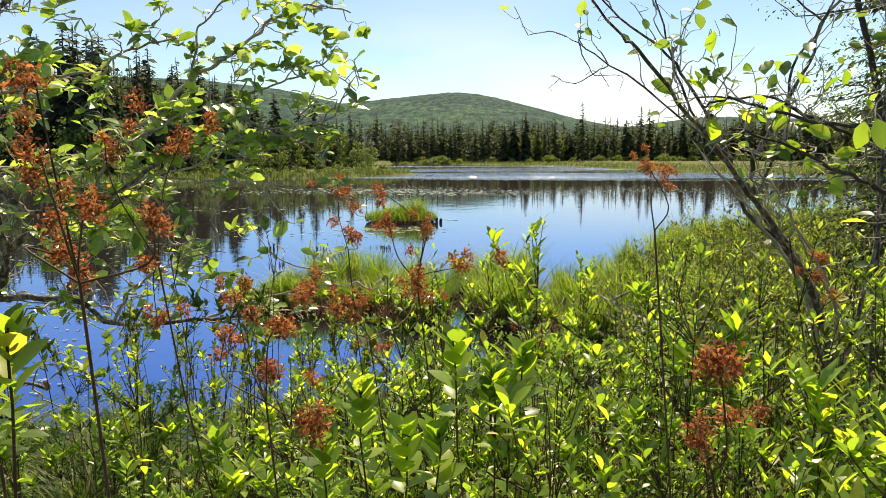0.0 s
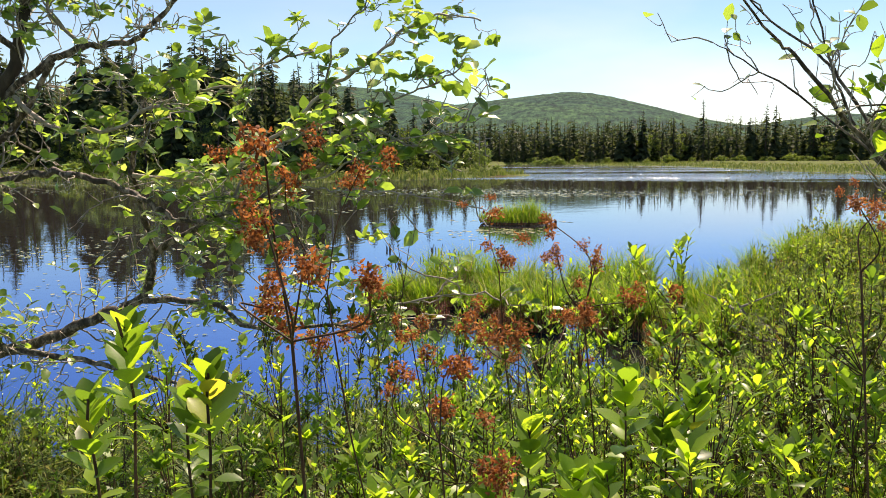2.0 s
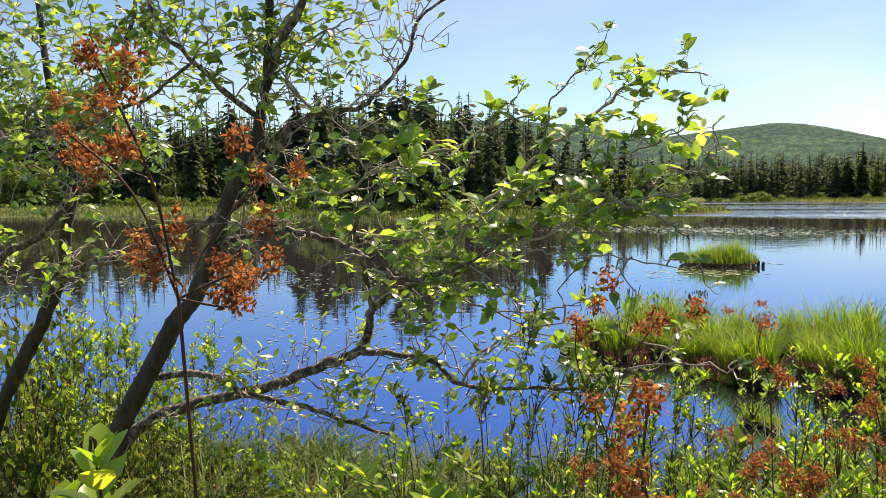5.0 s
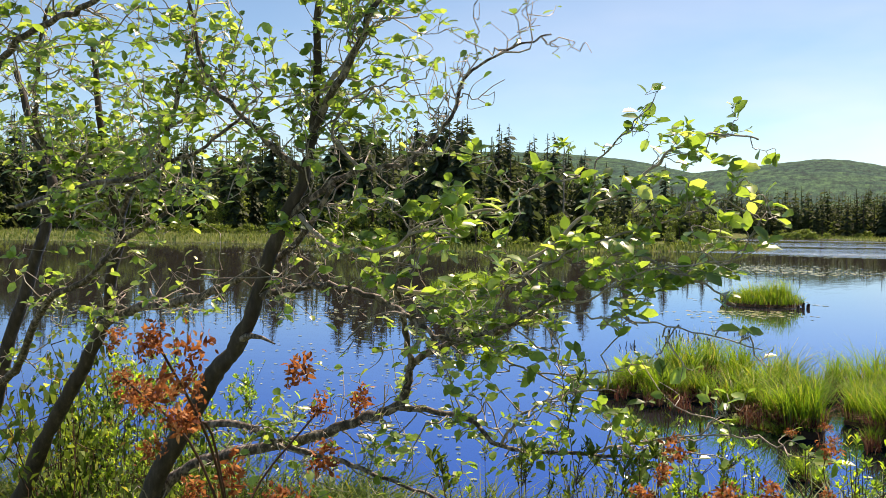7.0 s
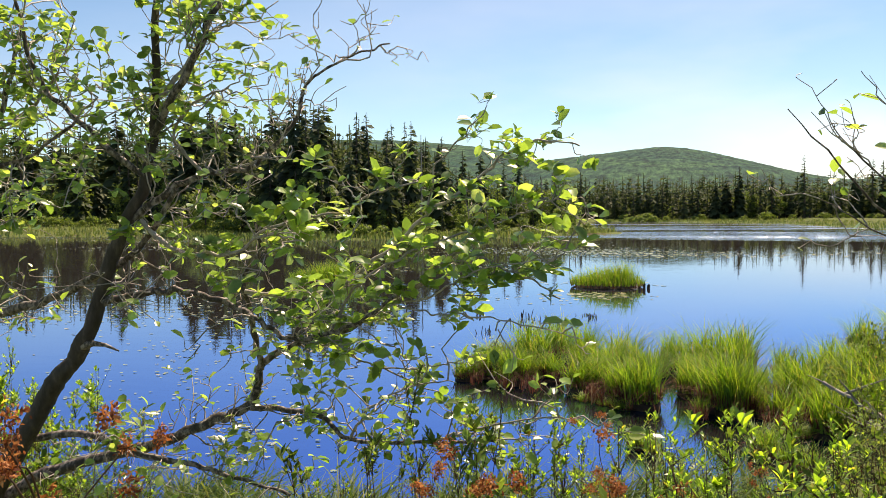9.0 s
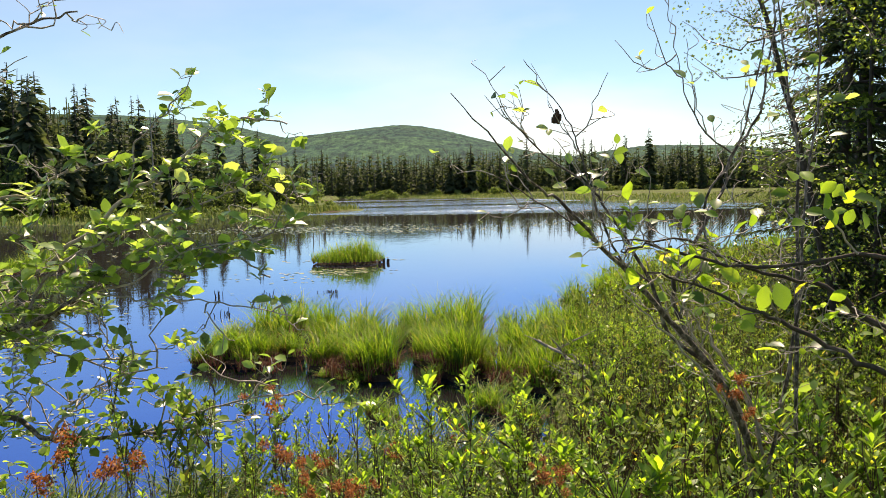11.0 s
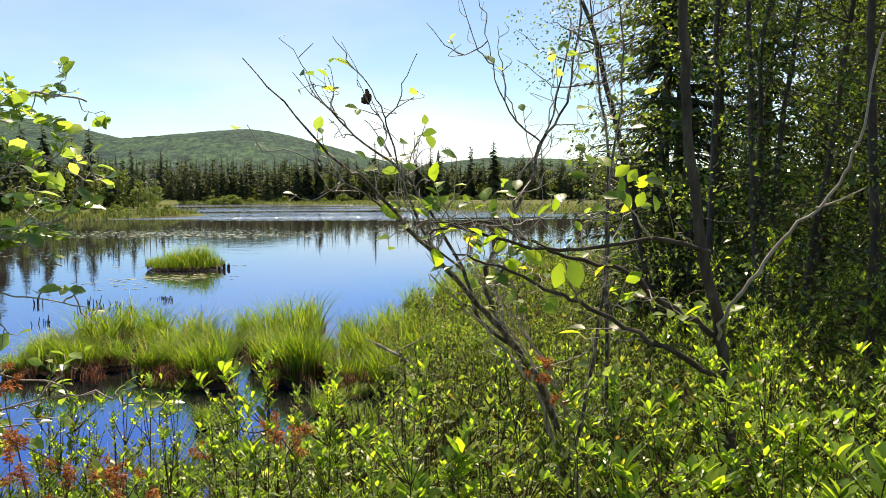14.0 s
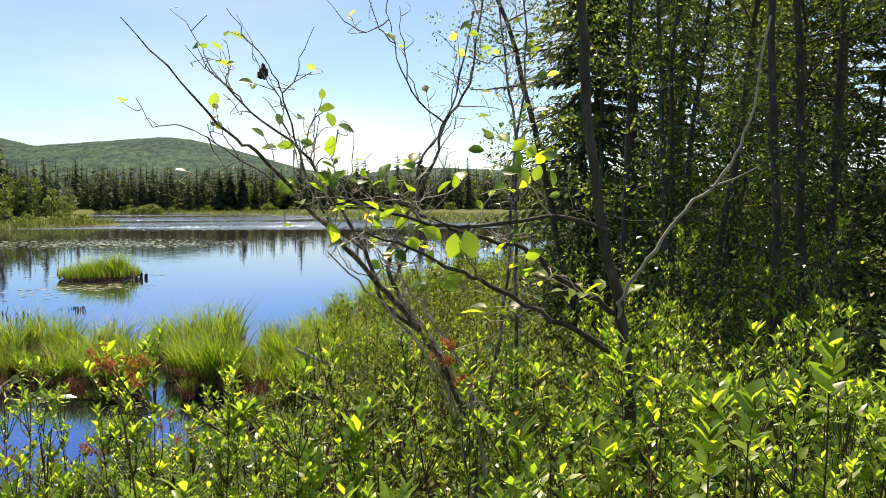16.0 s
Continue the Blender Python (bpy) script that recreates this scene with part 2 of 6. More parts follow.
def water_material():
    """Still, tea-dark water; the sky's blue is put into its gloss colour, bluer the steeper one looks, and a breeze
    ruffles the far end of the pond.
    """
    m, nt, p, out = fresh("pond_water")
    p.inputs["Base Color"].default_value = (0.010, 0.009, 0.008, 1)
    p.inputs["Roughness"].default_value, p.inputs["Specular IOR Level"].default_value = 0.9, 0.0
    geo, sep = nt.nodes.new("ShaderNodeNewGeometry"), nt.nodes.new("ShaderNodeSeparateXYZ")
    nt.links.new(geo.outputs["Position"], sep.inputs[0])
    calm = noise_tex(nt, 1.1, 3.0, 0.5, stretch=(1.0, 2.2, 1.0))
    ruffle = noise_tex(nt, 5.0, 3.0, 0.6, stretch=(0.6, 2.0, 1.0))
    streak = noise_tex(nt, 0.06, 4.0, 0.55, stretch=(0.4, 2.4, 1.0))
    mr = nt.nodes.new("ShaderNodeMapRange")
    mr.inputs["From Min"].default_value, mr.inputs["From Max"].default_value = 57.0, 63.0
    nt.links.new(sep.outputs["Y"], mr.inputs["Value"])
    sr = nt.nodes.new("ShaderNodeMapRange")
    sr.inputs["From Min"].default_value, sr.inputs["From Max"].default_value = 0.42, 0.60
    nt.links.new(streak, sr.inputs["Value"])
    wind = math_node(nt, "MULTIPLY", mr.outputs[0], sr.outputs[0])
    b1, b2 = nt.nodes.new("ShaderNodeBump"), nt.nodes.new("ShaderNodeBump")
    b1.inputs["Strength"].default_value, b1.inputs["Distance"].default_value = 0.11, 0.022
    b2.inputs["Distance"].default_value = 0.06
    nt.links.new(calm, b1.inputs["Height"])
    nt.links.new(ruffle, b2.inputs["Height"])
    nt.links.new(wind, b2.inputs["Strength"])
    nt.links.new(b1.outputs[0], b2.inputs["Normal"])
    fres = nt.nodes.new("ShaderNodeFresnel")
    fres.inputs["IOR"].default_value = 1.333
    # reflection tinted by channel: green and blue kept above Fresnel, for a bluer sky mirror
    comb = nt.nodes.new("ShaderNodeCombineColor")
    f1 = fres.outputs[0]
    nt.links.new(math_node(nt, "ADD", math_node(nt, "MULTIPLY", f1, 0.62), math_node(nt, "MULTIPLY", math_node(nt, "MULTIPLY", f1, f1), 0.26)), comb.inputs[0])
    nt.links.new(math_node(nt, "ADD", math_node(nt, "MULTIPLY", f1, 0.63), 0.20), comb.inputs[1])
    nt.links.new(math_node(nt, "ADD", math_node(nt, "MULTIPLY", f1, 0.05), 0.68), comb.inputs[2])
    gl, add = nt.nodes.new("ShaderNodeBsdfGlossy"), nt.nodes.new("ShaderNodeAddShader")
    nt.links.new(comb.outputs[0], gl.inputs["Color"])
    nt.links.new(math_node(nt, "ADD", math_node(nt, "MULTIPLY", wind, 0.13), 0.015), gl.inputs["Roughness"])
    for sh in (gl, p):
        nt.links.new(b2.outputs[0], sh.inputs["Normal"])
    nt.links.new(gl.outputs[0], add.inputs[0])
    nt.links.new(p.outputs[0], add.inputs[1])
    nt.links.new(add.outputs[0], out.inputs["Surface"])
    return m


M_GROUND, M_HILL, M_WATER = ground_material(), hill_material(), water_material()

# ---- mesh tools ----


def mesh_np(name, verts, faces, material, smooth=True):
    """A mesh of quads from arrays of corners (n, 3) and faces (m, 4)."""
    me = bpy.data.meshes.new(name)
    verts, faces = np.asarray(verts, np.float32), np.asarray(faces, np.int32)
    me.vertices.add(len(verts))
    me.vertices.foreach_set("co", verts.ravel())
    me.loops.add(faces.size)
    me.loops.foreach_set("vertex_index", faces.ravel())
    me.polygons.add(len(faces))
    me.polygons.foreach_set("loop_start", np.arange(0, faces.size, 4, dtype=np.int32))
    me.polygons.foreach_set("use_smooth", np.full(len(faces), smooth, dtype=bool))
    me.update(calc_edges=True)
    me.materials.append(material)
    return me


class Geo:
    """Gathers quads for one mesh."""

    def __init__(self):
        self.v, self.f, self.n = [], [], 0

    def add(self, v, f):
        v = np.asarray(v, float).reshape(-1, 3)
        self.v.append(v)
        self.f.append(np.asarray(f, int).reshape(-1, 4) + self.n)
        self.n += len(v)

    def mesh(self, name, material, smooth=True):
        return mesh_np(name, np.concatenate(self.v), np.concatenate(self.f), material, smooth)


def part(name, me, parent, label="", kind=""):
    ob = new(name, me)
    ob.parent = parent
    return tagged(ob, label=label, kind=kind)


def thing(name, at, label, category, group="", kind=""):
    ob = new(name)
    ob.location = at
    ob.empty_display_size = 0.2
    return tagged(ob, label, category, group, kind)


def unit(v):
    v = np.asarray(v, float)
    return v / np.maximum(np.linalg.norm(v, axis=-1, keepdims=True), 1e-9)


def smooth_line(pts, steps=4, wobble=0.0, rng=RNG):
    """A rounded line through a few points, with knobbly wobble."""
    p = np.asarray(pts, float)
    q = np.vstack([2 * p[0] - p[1], p, 2 * p[-1] - p[-2]])
    out = []
    for i in range(1, len(q) - 2):
        for k in range(steps):
            t = k / steps
            out.append(0.5 * ((2 * q[i]) + (q[i + 1] - q[i - 1]) * t + (2 * q[i - 1] - 5 * q[i] + 4 * q[i + 1] - q[i + 2]) * t * t
                              + (3 * q[i] - q[i - 1] - 3 * q[i + 1] + q[i + 2]) * t ** 3))
    out.append(p[-1])
    out = np.array(out)
    if wobble:
        out[1:-1] += rng.normal(0, wobble, (len(out) - 2, 3))
    return out


def tube(geo, line, r0, r1, sides=6, knots=0.0, rng=RNG):
    """A tapered round bar along a line."""
    line = np.asarray(line, float)
    n = len(line)
    tan = unit(np.gradient(line, axis=0))
    ref = np.array([0.31, 0.22, 0.92]) if abs(tan[:, 2]).mean() < 0.8 else np.array([1.0, 0.1, 0.0])
    u = unit(np.cross(tan, ref))
    w = np.cross(tan, u)
    r = np.linspace(r0, r1, n) * (1 + (rng.normal(0, knots, n) if knots else 0))
    ang = np.linspace(0, 2 * np.pi, sides, endpoint=False)
    ring = u[:, None, :] * np.cos(ang)[None, :, None] + w[:, None, :] * np.sin(ang)[None, :, None]
    v = line[:, None, :] + ring * r[:, None, None]
    i, j = np.meshgrid(np.arange(n - 1), np.arange(sides), indexing="ij")
    k = (j + 1) % sides
    f = np.stack([i * sides + j, i * sides + k, (i + 1) * sides + k, (i + 1) * sides + j], -1)
    geo.add(v, f)


def leaf_shape(rows, widths, fold, droop, columns=2):
    """A leaf of length 1 along x, its face up: corners and quads."""
    v, f = [], []
    for t, w in zip(rows, widths):
        for c in range(columns + 1):
            y = (c / columns * 2 - 1) * w
            v.append((t, y, abs(y) * fold - droop * t * t))
    k = columns + 1
    for i in range(len(rows) - 1):
        for c in range(columns):
            a = i * k + c
            f.append((a, a + 1, a + 1 + k, a + k))
    return np.array(v), np.array(f)


LEAF_OVAL = leaf_shape((0, 0.12, 0.38, 0.68, 0.9, 1.0), (0.012, 0.15, 0.33, 0.31, 0.14, 0.02), 0.28, 0.14)
LEAF_LONG = leaf_shape((0, 0.25, 0.6, 0.85, 1.0), (0.02, 0.13, 0.21, 0.15, 0.02), 0.35, 0.2)
LEAF_CARD = (np.array([(0, 0, 0), (0.5, -0.38, 0.03), (1, 0, -0.2), (0.5, 0.38, 0.03)]), np.array([(0, 1, 2, 3)]))
PETAL = leaf_shape((0, 0.35, 0.7, 1.0), (0.08, 0.26, 0.24, 0.06), 0.5, 0.75, 1)


def frames_for(direction, normal):
    """Turns (n, 3, 3) whose x is the direction and whose z is near the normal."""
    x = unit(direction)
    y = unit(np.cross(normal, x))
    z = np.cross(x, y)
    return np.stack([x, y, z], -1)


def scatter(geo, shape, at, direction, normal, size):
    """One copy of a shape at each place."""
    v, f = shape
    at, size = np.asarray(at, float), np.asarray(size, float)
    if not len(at):
        return
    m = frames_for(direction, normal)
    out = np.einsum("nij,kj->nki", m, v) * size[:, None, None] + at[:, None, :]
    faces = f[None, :, :] + (np.arange(len(at)) * len(v))[:, None, None]
    geo.add(out, faces)


def leaf_objects(name, me, parent, at, direction, normal, size):
    """The same, each as an object of its own on one mesh."""
    m = frames_for(direction, normal)
    for i in range(len(at)):
        ob = new(name, me)
        ob.parent = parent
        t = Matrix(((m[i][0][0], m[i][0][1], m[i][0][2]), (m[i][1][0], m[i][1][1], m[i][1][2]), (m[i][2][0], m[i][2][1], m[i][2][2])))
        ob.matrix_local = Matrix.LocRotScale(Vector(at[i]), t.to_quaternion(), Vector((size[i], size[i], size[i])))


ME_ALDER_LEAF = mesh_np("alder_leaf", *LEAF_OVAL, M_ALDER)
ME_SHRUB_LEAF = mesh_np("shrub_leaf", *LEAF_LONG, M_SHRUB)


def blades(geo, at, height, lean, width, rng, droop=0.6, rows=4):
    """Grass blades: each a narrow strip that bends over."""
    at = np.asarray(at, float)
    n = len(at)
    az = rng.uniform(0, 2 * np.pi, n)
    d = np.stack([np.cos(az), np.sin(az), np.zeros(n)], -1)
    s = np.stack([-np.sin(az + 0.4), np.cos(az + 0.4), np.zeros(n)], -1)
    h = height * rng.uniform(0.55, 1.12, n)
    ln = h * lean * rng.uniform(0.2, 1.3, n)
    t = np.linspace(0, 1, rows)
    bend = rng.uniform(0.2, 1.0, n) * droop
    x = ln[:, None] * t ** 2
    z = h[:, None] * (t - 0.35 * bend[:, None] * t ** 3)
    c = at[:, None, :] + d[:, None, :] * x[..., None]
    c[..., 2] += z
    w = (width * rng.uniform(0.6, 1.3, n))[:, None] * (1 - t * 0.93)
    v = np.stack([c - s[:, None, :] * w[..., None], c + s[:, None, :] * w[..., None]], 2).reshape(-1, 3)
    i = np.arange(rows - 1) * 2
    f = np.stack([i, i + 1, i + 3, i + 2], -1)
    geo.add(v, f[None] + (np.arange(n) * rows * 2)[:, None, None])


# ---- the lie of the land ----
NEAR_X = (-200, -30, -8, -4.6, -3.2, -2.3, -0.9, 0.2, 0.7, 1.2, 1.5, 1.75, 2.05, 2.4, 3.0, 4, 6, 9, 14, 22, 34, 60, 200)
NEAR_Y = (2, 3.0, 3.9, 4.3, 4.4, 4.5, 5.2, 5.6, 5.8, 6.0, 6.5, 7.6, 9.4, 11.4, 13.2, 15.5, 18.5, 24, 29, 33, 38, 42, 60)
LEFT_X = (-400, -140, -80, -58, -44, -25, -12, -9.5, -5.2, -4.6)
LEFT_Y = (60, 52, 57, 63, 62, 56, 63, 66, 72, 76)
FAR_X = (-14, -8, 0, 6, 14, 18, 24, 34, 60, 200)
FAR_Y = (134, 124, 120, 116, 108, 92, 74, 66, 60, 64)


def depth_into_land(x, y):
    """Metres into the land, roughly; below 0 in the pond."""
    near = np.interp(x, NEAR_X, NEAR_Y) - y
    left = np.where(x < np.interp(y, (72, 76, 90, 118), (-4.6, -5.4, -8.5, -11.5)), y - np.interp(x, LEFT_X, LEFT_Y), -9.0)
    spit = 3.0 - np.hypot((x + 7.5) * 0.8, (y - 73.5) * 0.6)
    far = np.where(x > -14, y - np.interp(x, FAR_X, FAR_Y), y - 150)
    left_side = np.where((x < -13) & (y > 100), y - 112, -9.0)
    return np.maximum.reduce([near, left, far, spit, left_side])


def land_height(x, y):
    d = depth_into_land(x, y)
    near = (np.interp(x, NEAR_X, NEAR_Y) - y) > -0.5
    shelf = np.interp(d, (-3.0, -0.4, 0.0, 0.35, 2.0, 40.0), (-0.7, -0.16, -0.02, 0.08, 0.16, 0.5))
    bank = 0.66 * np.clip((4.8 - y) / 5.7, 0, 1.15) ** 1.1 * np.clip(d / 2.5, 0, 1)
    return shelf + np.where(near, bank, 0.0)


def hz(x, y):
    return float(land_height(np.array([x], float), np.array([y], float))[0])


def spaced(lo, hi, n, fine, centre):
    """Numbers from lo to hi, close together round the centre."""
    a, b = np.arcsinh((lo - centre) / fine), np.arcsinh((hi - centre) / fine)
    return centre + fine * np.sinh(np.linspace(a, b, n))


def build_ground():
    xs, ys = spaced(-4000, 4000, 200, 1.6, 0.0), spaced(-60, 4600, 230, 5.0, 5.5)
    x, y = np.meshgrid(xs, ys, indexing="ij")
    z = land_height(x, y)
    z += np.where(z > 0.05, 0.03 * np.sin(x * 3.1 + 1.3 * np.sin(y * 2.3)) * np.cos(y * 2.7), 0)
    nx, ny = x.shape
    i, j = np.meshgrid(np.arange(nx - 1), np.arange(ny - 1), indexing="ij")
    a = i * ny + j
    f = np.stack([a, a + ny, a + ny + 1, a + 1], -1).reshape(-1, 4)
    ob = new("ground", mesh_np("ground", np.stack([x, y, z], -1).reshape(-1, 3), f, M_GROUND))
    tagged(ob, "mossy peat bank and low boggy meadow round a pond", "ground", kind="structure")
    v = [(-420, 1.5, 0), (420, 1.5, 0), (420, 170, 0), (-420, 170, 0)]
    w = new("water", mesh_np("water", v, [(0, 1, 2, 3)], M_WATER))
    tagged(w, "still dark pond water reflecting trees and blue sky", "water", kind="structure")


build_ground()

RIDGE_X = (-4000, -1500, -840, -600, -410, -333, -258, -172, -88, -18, 51, 147, 242, 330, 420, 500, 560, 700, 1200, 4000)
RIDGE_Z = (120, 150, 176, 165, 142, 122, 104, 116, 126, 133, 124, 95, 62, 48, 56, 68, 76, 60, 45, 60)


def build_hills():
    xs = np.linspace(-2600, 2600, 420)
    ys = np.linspace(320, 2500, 120)
    x, y = np.meshgrid(xs, ys, indexing="ij")
    k = np.hanning(9)
    prof = np.convolve(np.interp(np.linspace(-2600, 2600, 420), RIDGE_X, RIDGE_Z), k / k.sum(), "same")
    prof[:6], prof[-6:] = prof[6], prof[-7]
    t = np.clip((y - 380) / 1620, 0, 1)
    back = 1 - 0.4 * np.clip((y - 2000) / 500, 0, 1)
    z = prof[:, None] * (t * t * (3 - 2 * t)) ** 0.9 * back
    rng = np.random.default_rng(3)
    z += rng.normal(0, 0.7, z.shape) + 3 * np.sin(x / 90 + np.sin(y / 140)) * np.sin(y / 120) * t * (1 - t) * 3
    z -= 3 * (1 - t)
    nx, ny = x.shape
    i, j = np.meshgrid(np.arange(nx - 1), np.arange(ny - 1), indexing="ij")
    a = i * ny + j
    f = np.stack([a, a + ny, a + ny + 1, a + 1], -1).reshape(-1, 4)
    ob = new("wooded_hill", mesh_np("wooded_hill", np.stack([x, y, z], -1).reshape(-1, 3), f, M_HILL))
    tagged(ob, "rounded green hill covered in mixed forest beyond the pond", "hill", kind="structure")


build_hills()

# ---- far trees ----


def spruce_meshes(seed, height, spread, whorls, per, ragged):
    """Crown and trunk of a spruce: whorls of drooping, toothed boughs."""
    rng = np.random.default_rng(seed)
    crown, trunk = Geo(), Geo()
    tube(trunk, [(0, 0, -0.3), (0.03, 0, height * 0.5), (0, 0.02, height * 0.97)], height * 0.013 + 0.03, 0.02, 6)
    at, d, nrm, size = [], [], [], []
    for w in range(whorls):
        t = w / (whorls - 1)
        z = height * (0.07 + 0.92 * t)
        reach = spread * (1 - t) ** 0.62 * (1.0 if t > 0.12 else 0.55 + 3.5 * t) + 0.10
        for k in range(per if t < 0.8 else max(4, per - 3)):
            a = rng.uniform(0, 2 * np.pi)
            r = reach * rng.uniform(1 - ragged, 1.12)
            tilt = 0.35 * t - 0.28 + rng.normal(0, 0.12)
            dirn = np.array([np.cos(a), np.sin(a), tilt])
            for s in (0, 2):
                a2 = a + (s - 1) * 0.3
                at.append((0.04 * np.cos(a), 0.04 * np.sin(a), z + rng.normal(0, 0.08)))
                d.append((np.cos(a2), np.sin(a2), tilt - 0.1 * abs(s - 1)))
                nrm.append((-dirn[0] * 0.3 + rng.normal(0, 0.5), -dirn[1] * 0.3 + rng.normal(0, 0.5), 1.0))
                size.append(r * (1.0 if s else 0.82))
    bough = leaf_shape((0, 0.55, 1.0), (0.08, 0.27, 0.04), 0.0, 0.3, 1)
    scatter(crown, bough, at, np.array(d), np.array(nrm), size)
    tip = [(0, 0, height * 0.93), (0.01, 0, height * 1.0)]
    tube(crown, tip, 0.05, 0.01, 4)
    return crown.mesh("spruce_crown", M_NEEDLE, False), trunk.mesh("spruce_trunk", M_FRTRUNK)


def fir_meshes(seed, height, spread, whorls, per):
    """A conifer seen near by: drooping boughs set with many small sprays of needles."""
    rng = np.random.default_rng(seed)
    crown, trunk = Geo(), Geo()
    tube(trunk, [(0, 0, -0.3), (0.03, 0, height * 0.5), (0, 0.02, height * 0.97)], height * 0.011, 0.02, 8, 0.03, rng)
    at, d, nrm, size = [], [], [], []
    for w in range(whorls):
        t = w / (whorls - 1)
        for k in range(per):
            a = rng.uniform(0, 6.28)
            r = spread * ((1 - t) ** 0.8 + 0.06) * rng.uniform(0.55, 1.1)
            z = height * (0.05 + 0.93 * t)
            tip = np.array([np.cos(a) * r, np.sin(a) * r, -0.28 * r + 0.3 * t * r])
            line = np.array([np.zeros(3), tip * 0.5 + np.array([0, 0, 0.05 * r]), tip]) + np.array([0, 0, z])
            tube(trunk, line, 0.008, 0.002, 3)
            for q in range(11):
                u = 0.15 + 0.85 * q / 10
                p = line[0] + (line[2] - line[0]) * u
                for side in (-1, 1):
                    aa = a + side * rng.uniform(0.4, 1.1)
                    at.append(p)
                    d.append((np.cos(aa), np.sin(aa), rng.normal(-0.35, 0.2)))
                    nrm.append((rng.normal(0, 0.4), rng.normal(0, 0.4), 1.0))
                    size.append(rng.uniform(0.10, 0.24) * (1.2 - 0.6 * u))
    spray = (np.array([(0, 0, 0), (0.45, -0.16, 0.02), (1, 0, -0.2), (0.45, 0.16, 0.02)]), np.array([(0, 1, 2, 3)]))
    scatter(crown, spray, at, np.array(d), np.array(nrm), size)
    return crown.mesh("fir_crown", M_NEEDLE, False), trunk.mesh("fir_wood", M_FRTRUNK)


SPRUCES = [spruce_meshes(11, 8.0, 1.3, 25, 6, 0.5), spruce_meshes(12, 8.0, 1.05, 24, 5, 0.55), spruce_meshes(13, 8.0, 1.6, 26, 6, 0.45),
           spruce_meshes(14, 8.0, 0.85, 22, 5, 0.6), spruce_meshes(15, 8.0, 2.0, 28, 7, 0.5)]


def spruce(x, y, height, variant, group, label, z=None):
    s = height / 8.0
    ob = thing("spruce_tree", (x, y, hz(x, y) - 0.05 if z is None else z), label, "tree", group)
    ob.rotation_euler = (RNG.normal(0, 0.02), RNG.normal(0, 0.02), RNG.uniform(0, 6.28))
    fat = 1.25 if "far meadow" in group else 1.0
    ob.scale = (s * fat * RNG.uniform(0.9, 1.1), s * fat * RNG.uniform(0.9, 1.1), s)
    crown, trunk = SPRUCES[variant]
    part("trunk", trunk, ob)
    part("crown", crown, ob)
    return ob


def crown_tree_meshes(seed, height, spread, clumps, leaf, material, trunk_r):
    """A broadleaf tree: trunk with limbs, and a crown of loose leaf clumps with gaps."""
    rng = np.random.default_rng(seed)
    wood, crown = Geo(), Geo()
    lean = rng.normal(0, 0.06, 2)
    top = np.array([lean[0] * height, lean[1] * height, height * 0.9])
    line = smooth_line([(0, 0, -0.2), (top[0] * 0.3 + 0.05, top[1] * 0.3, height * 0.35), top], 5, 0.02 * height * 0.2, rng)
    tube(wood, line, trunk_r, trunk_r * 0.2, 7, 0.06, rng)
    at, d, n, sz = [], [], [], []
    for c in range(clumps):
        t = rng.uniform(0.22, 1.0)
        start = line[int(t * 0.85 * (len(line) - 1))]
        a = rng.uniform(0, 2 * np.pi)
        r = spread * (0.35 + 0.65 * np.sin(np.pi * min(1, t * 0.9 + 0.1))) * rng.uniform(0.35, 1.0)
        end = start + np.array([np.cos(a) * r, np.sin(a) * r, height * 0.12 * rng.uniform(-0.1, 1.0)])
        tube(wood, smooth_line([start, (start + end) / 2 + rng.normal(0, 0.08 * r, 3), end], 3), trunk_r * 0.22, trunk_r * 0.05, 3)
        k = int(rng.integers(18, 38))
        p = end + rng.normal(0, 1, (k, 3)) * np.array([0.16, 0.16, 0.10]) * spread
        at.append(p)
        dd = rng.normal(0, 1, (k, 3))
        dd[:, 2] -= 0.3
        d.append(dd)
        nn = rng.normal(0, 0.6, (k, 3))
        nn[:, 2] += 0.9
        n.append(nn)
        sz.append(rng.uniform(0.7, 1.25, k) * leaf)
    scatter(crown, LEAF_CARD, np.concatenate(at), np.concatenate(d), np.concatenate(n), np.concatenate(sz))
    return crown.mesh("leafy_crown", material), wood.mesh("tree_wood", M_FRTRUNK)


BIRCHES = [crown_tree_meshes(21, 7.0, 2.0, 24, 0.36, M_FAR_LEAF, 0.11), crown_tree_meshes(22, 7.0, 1.5, 20, 0.34, M_FAR_LEAF, 0.10)]
BUSHES = [crown_tree_meshes(31, 1.6, 1.0, 13, 0.24, M_FAR_LEAF, 0.03), crown_tree_meshes(32, 1.6, 1.3, 15, 0.24, M_FAR_LEAF, 0.03)]


def leafy(name, kinds, x, y, height, base, group, label, category):
    s = height / base
    ob = thing(name, (x, y, hz(x, y) - 0.03), label, category, group)
    ob.rotation_euler = (0, 0, RNG.uniform(0, 6.28))
    ob.scale = (s, s, s)
    crown, wood = kinds[int(RNG.integers(len(kinds)))]
    part("trunk", wood, ob)
    part("crown", crown, ob)
    return ob


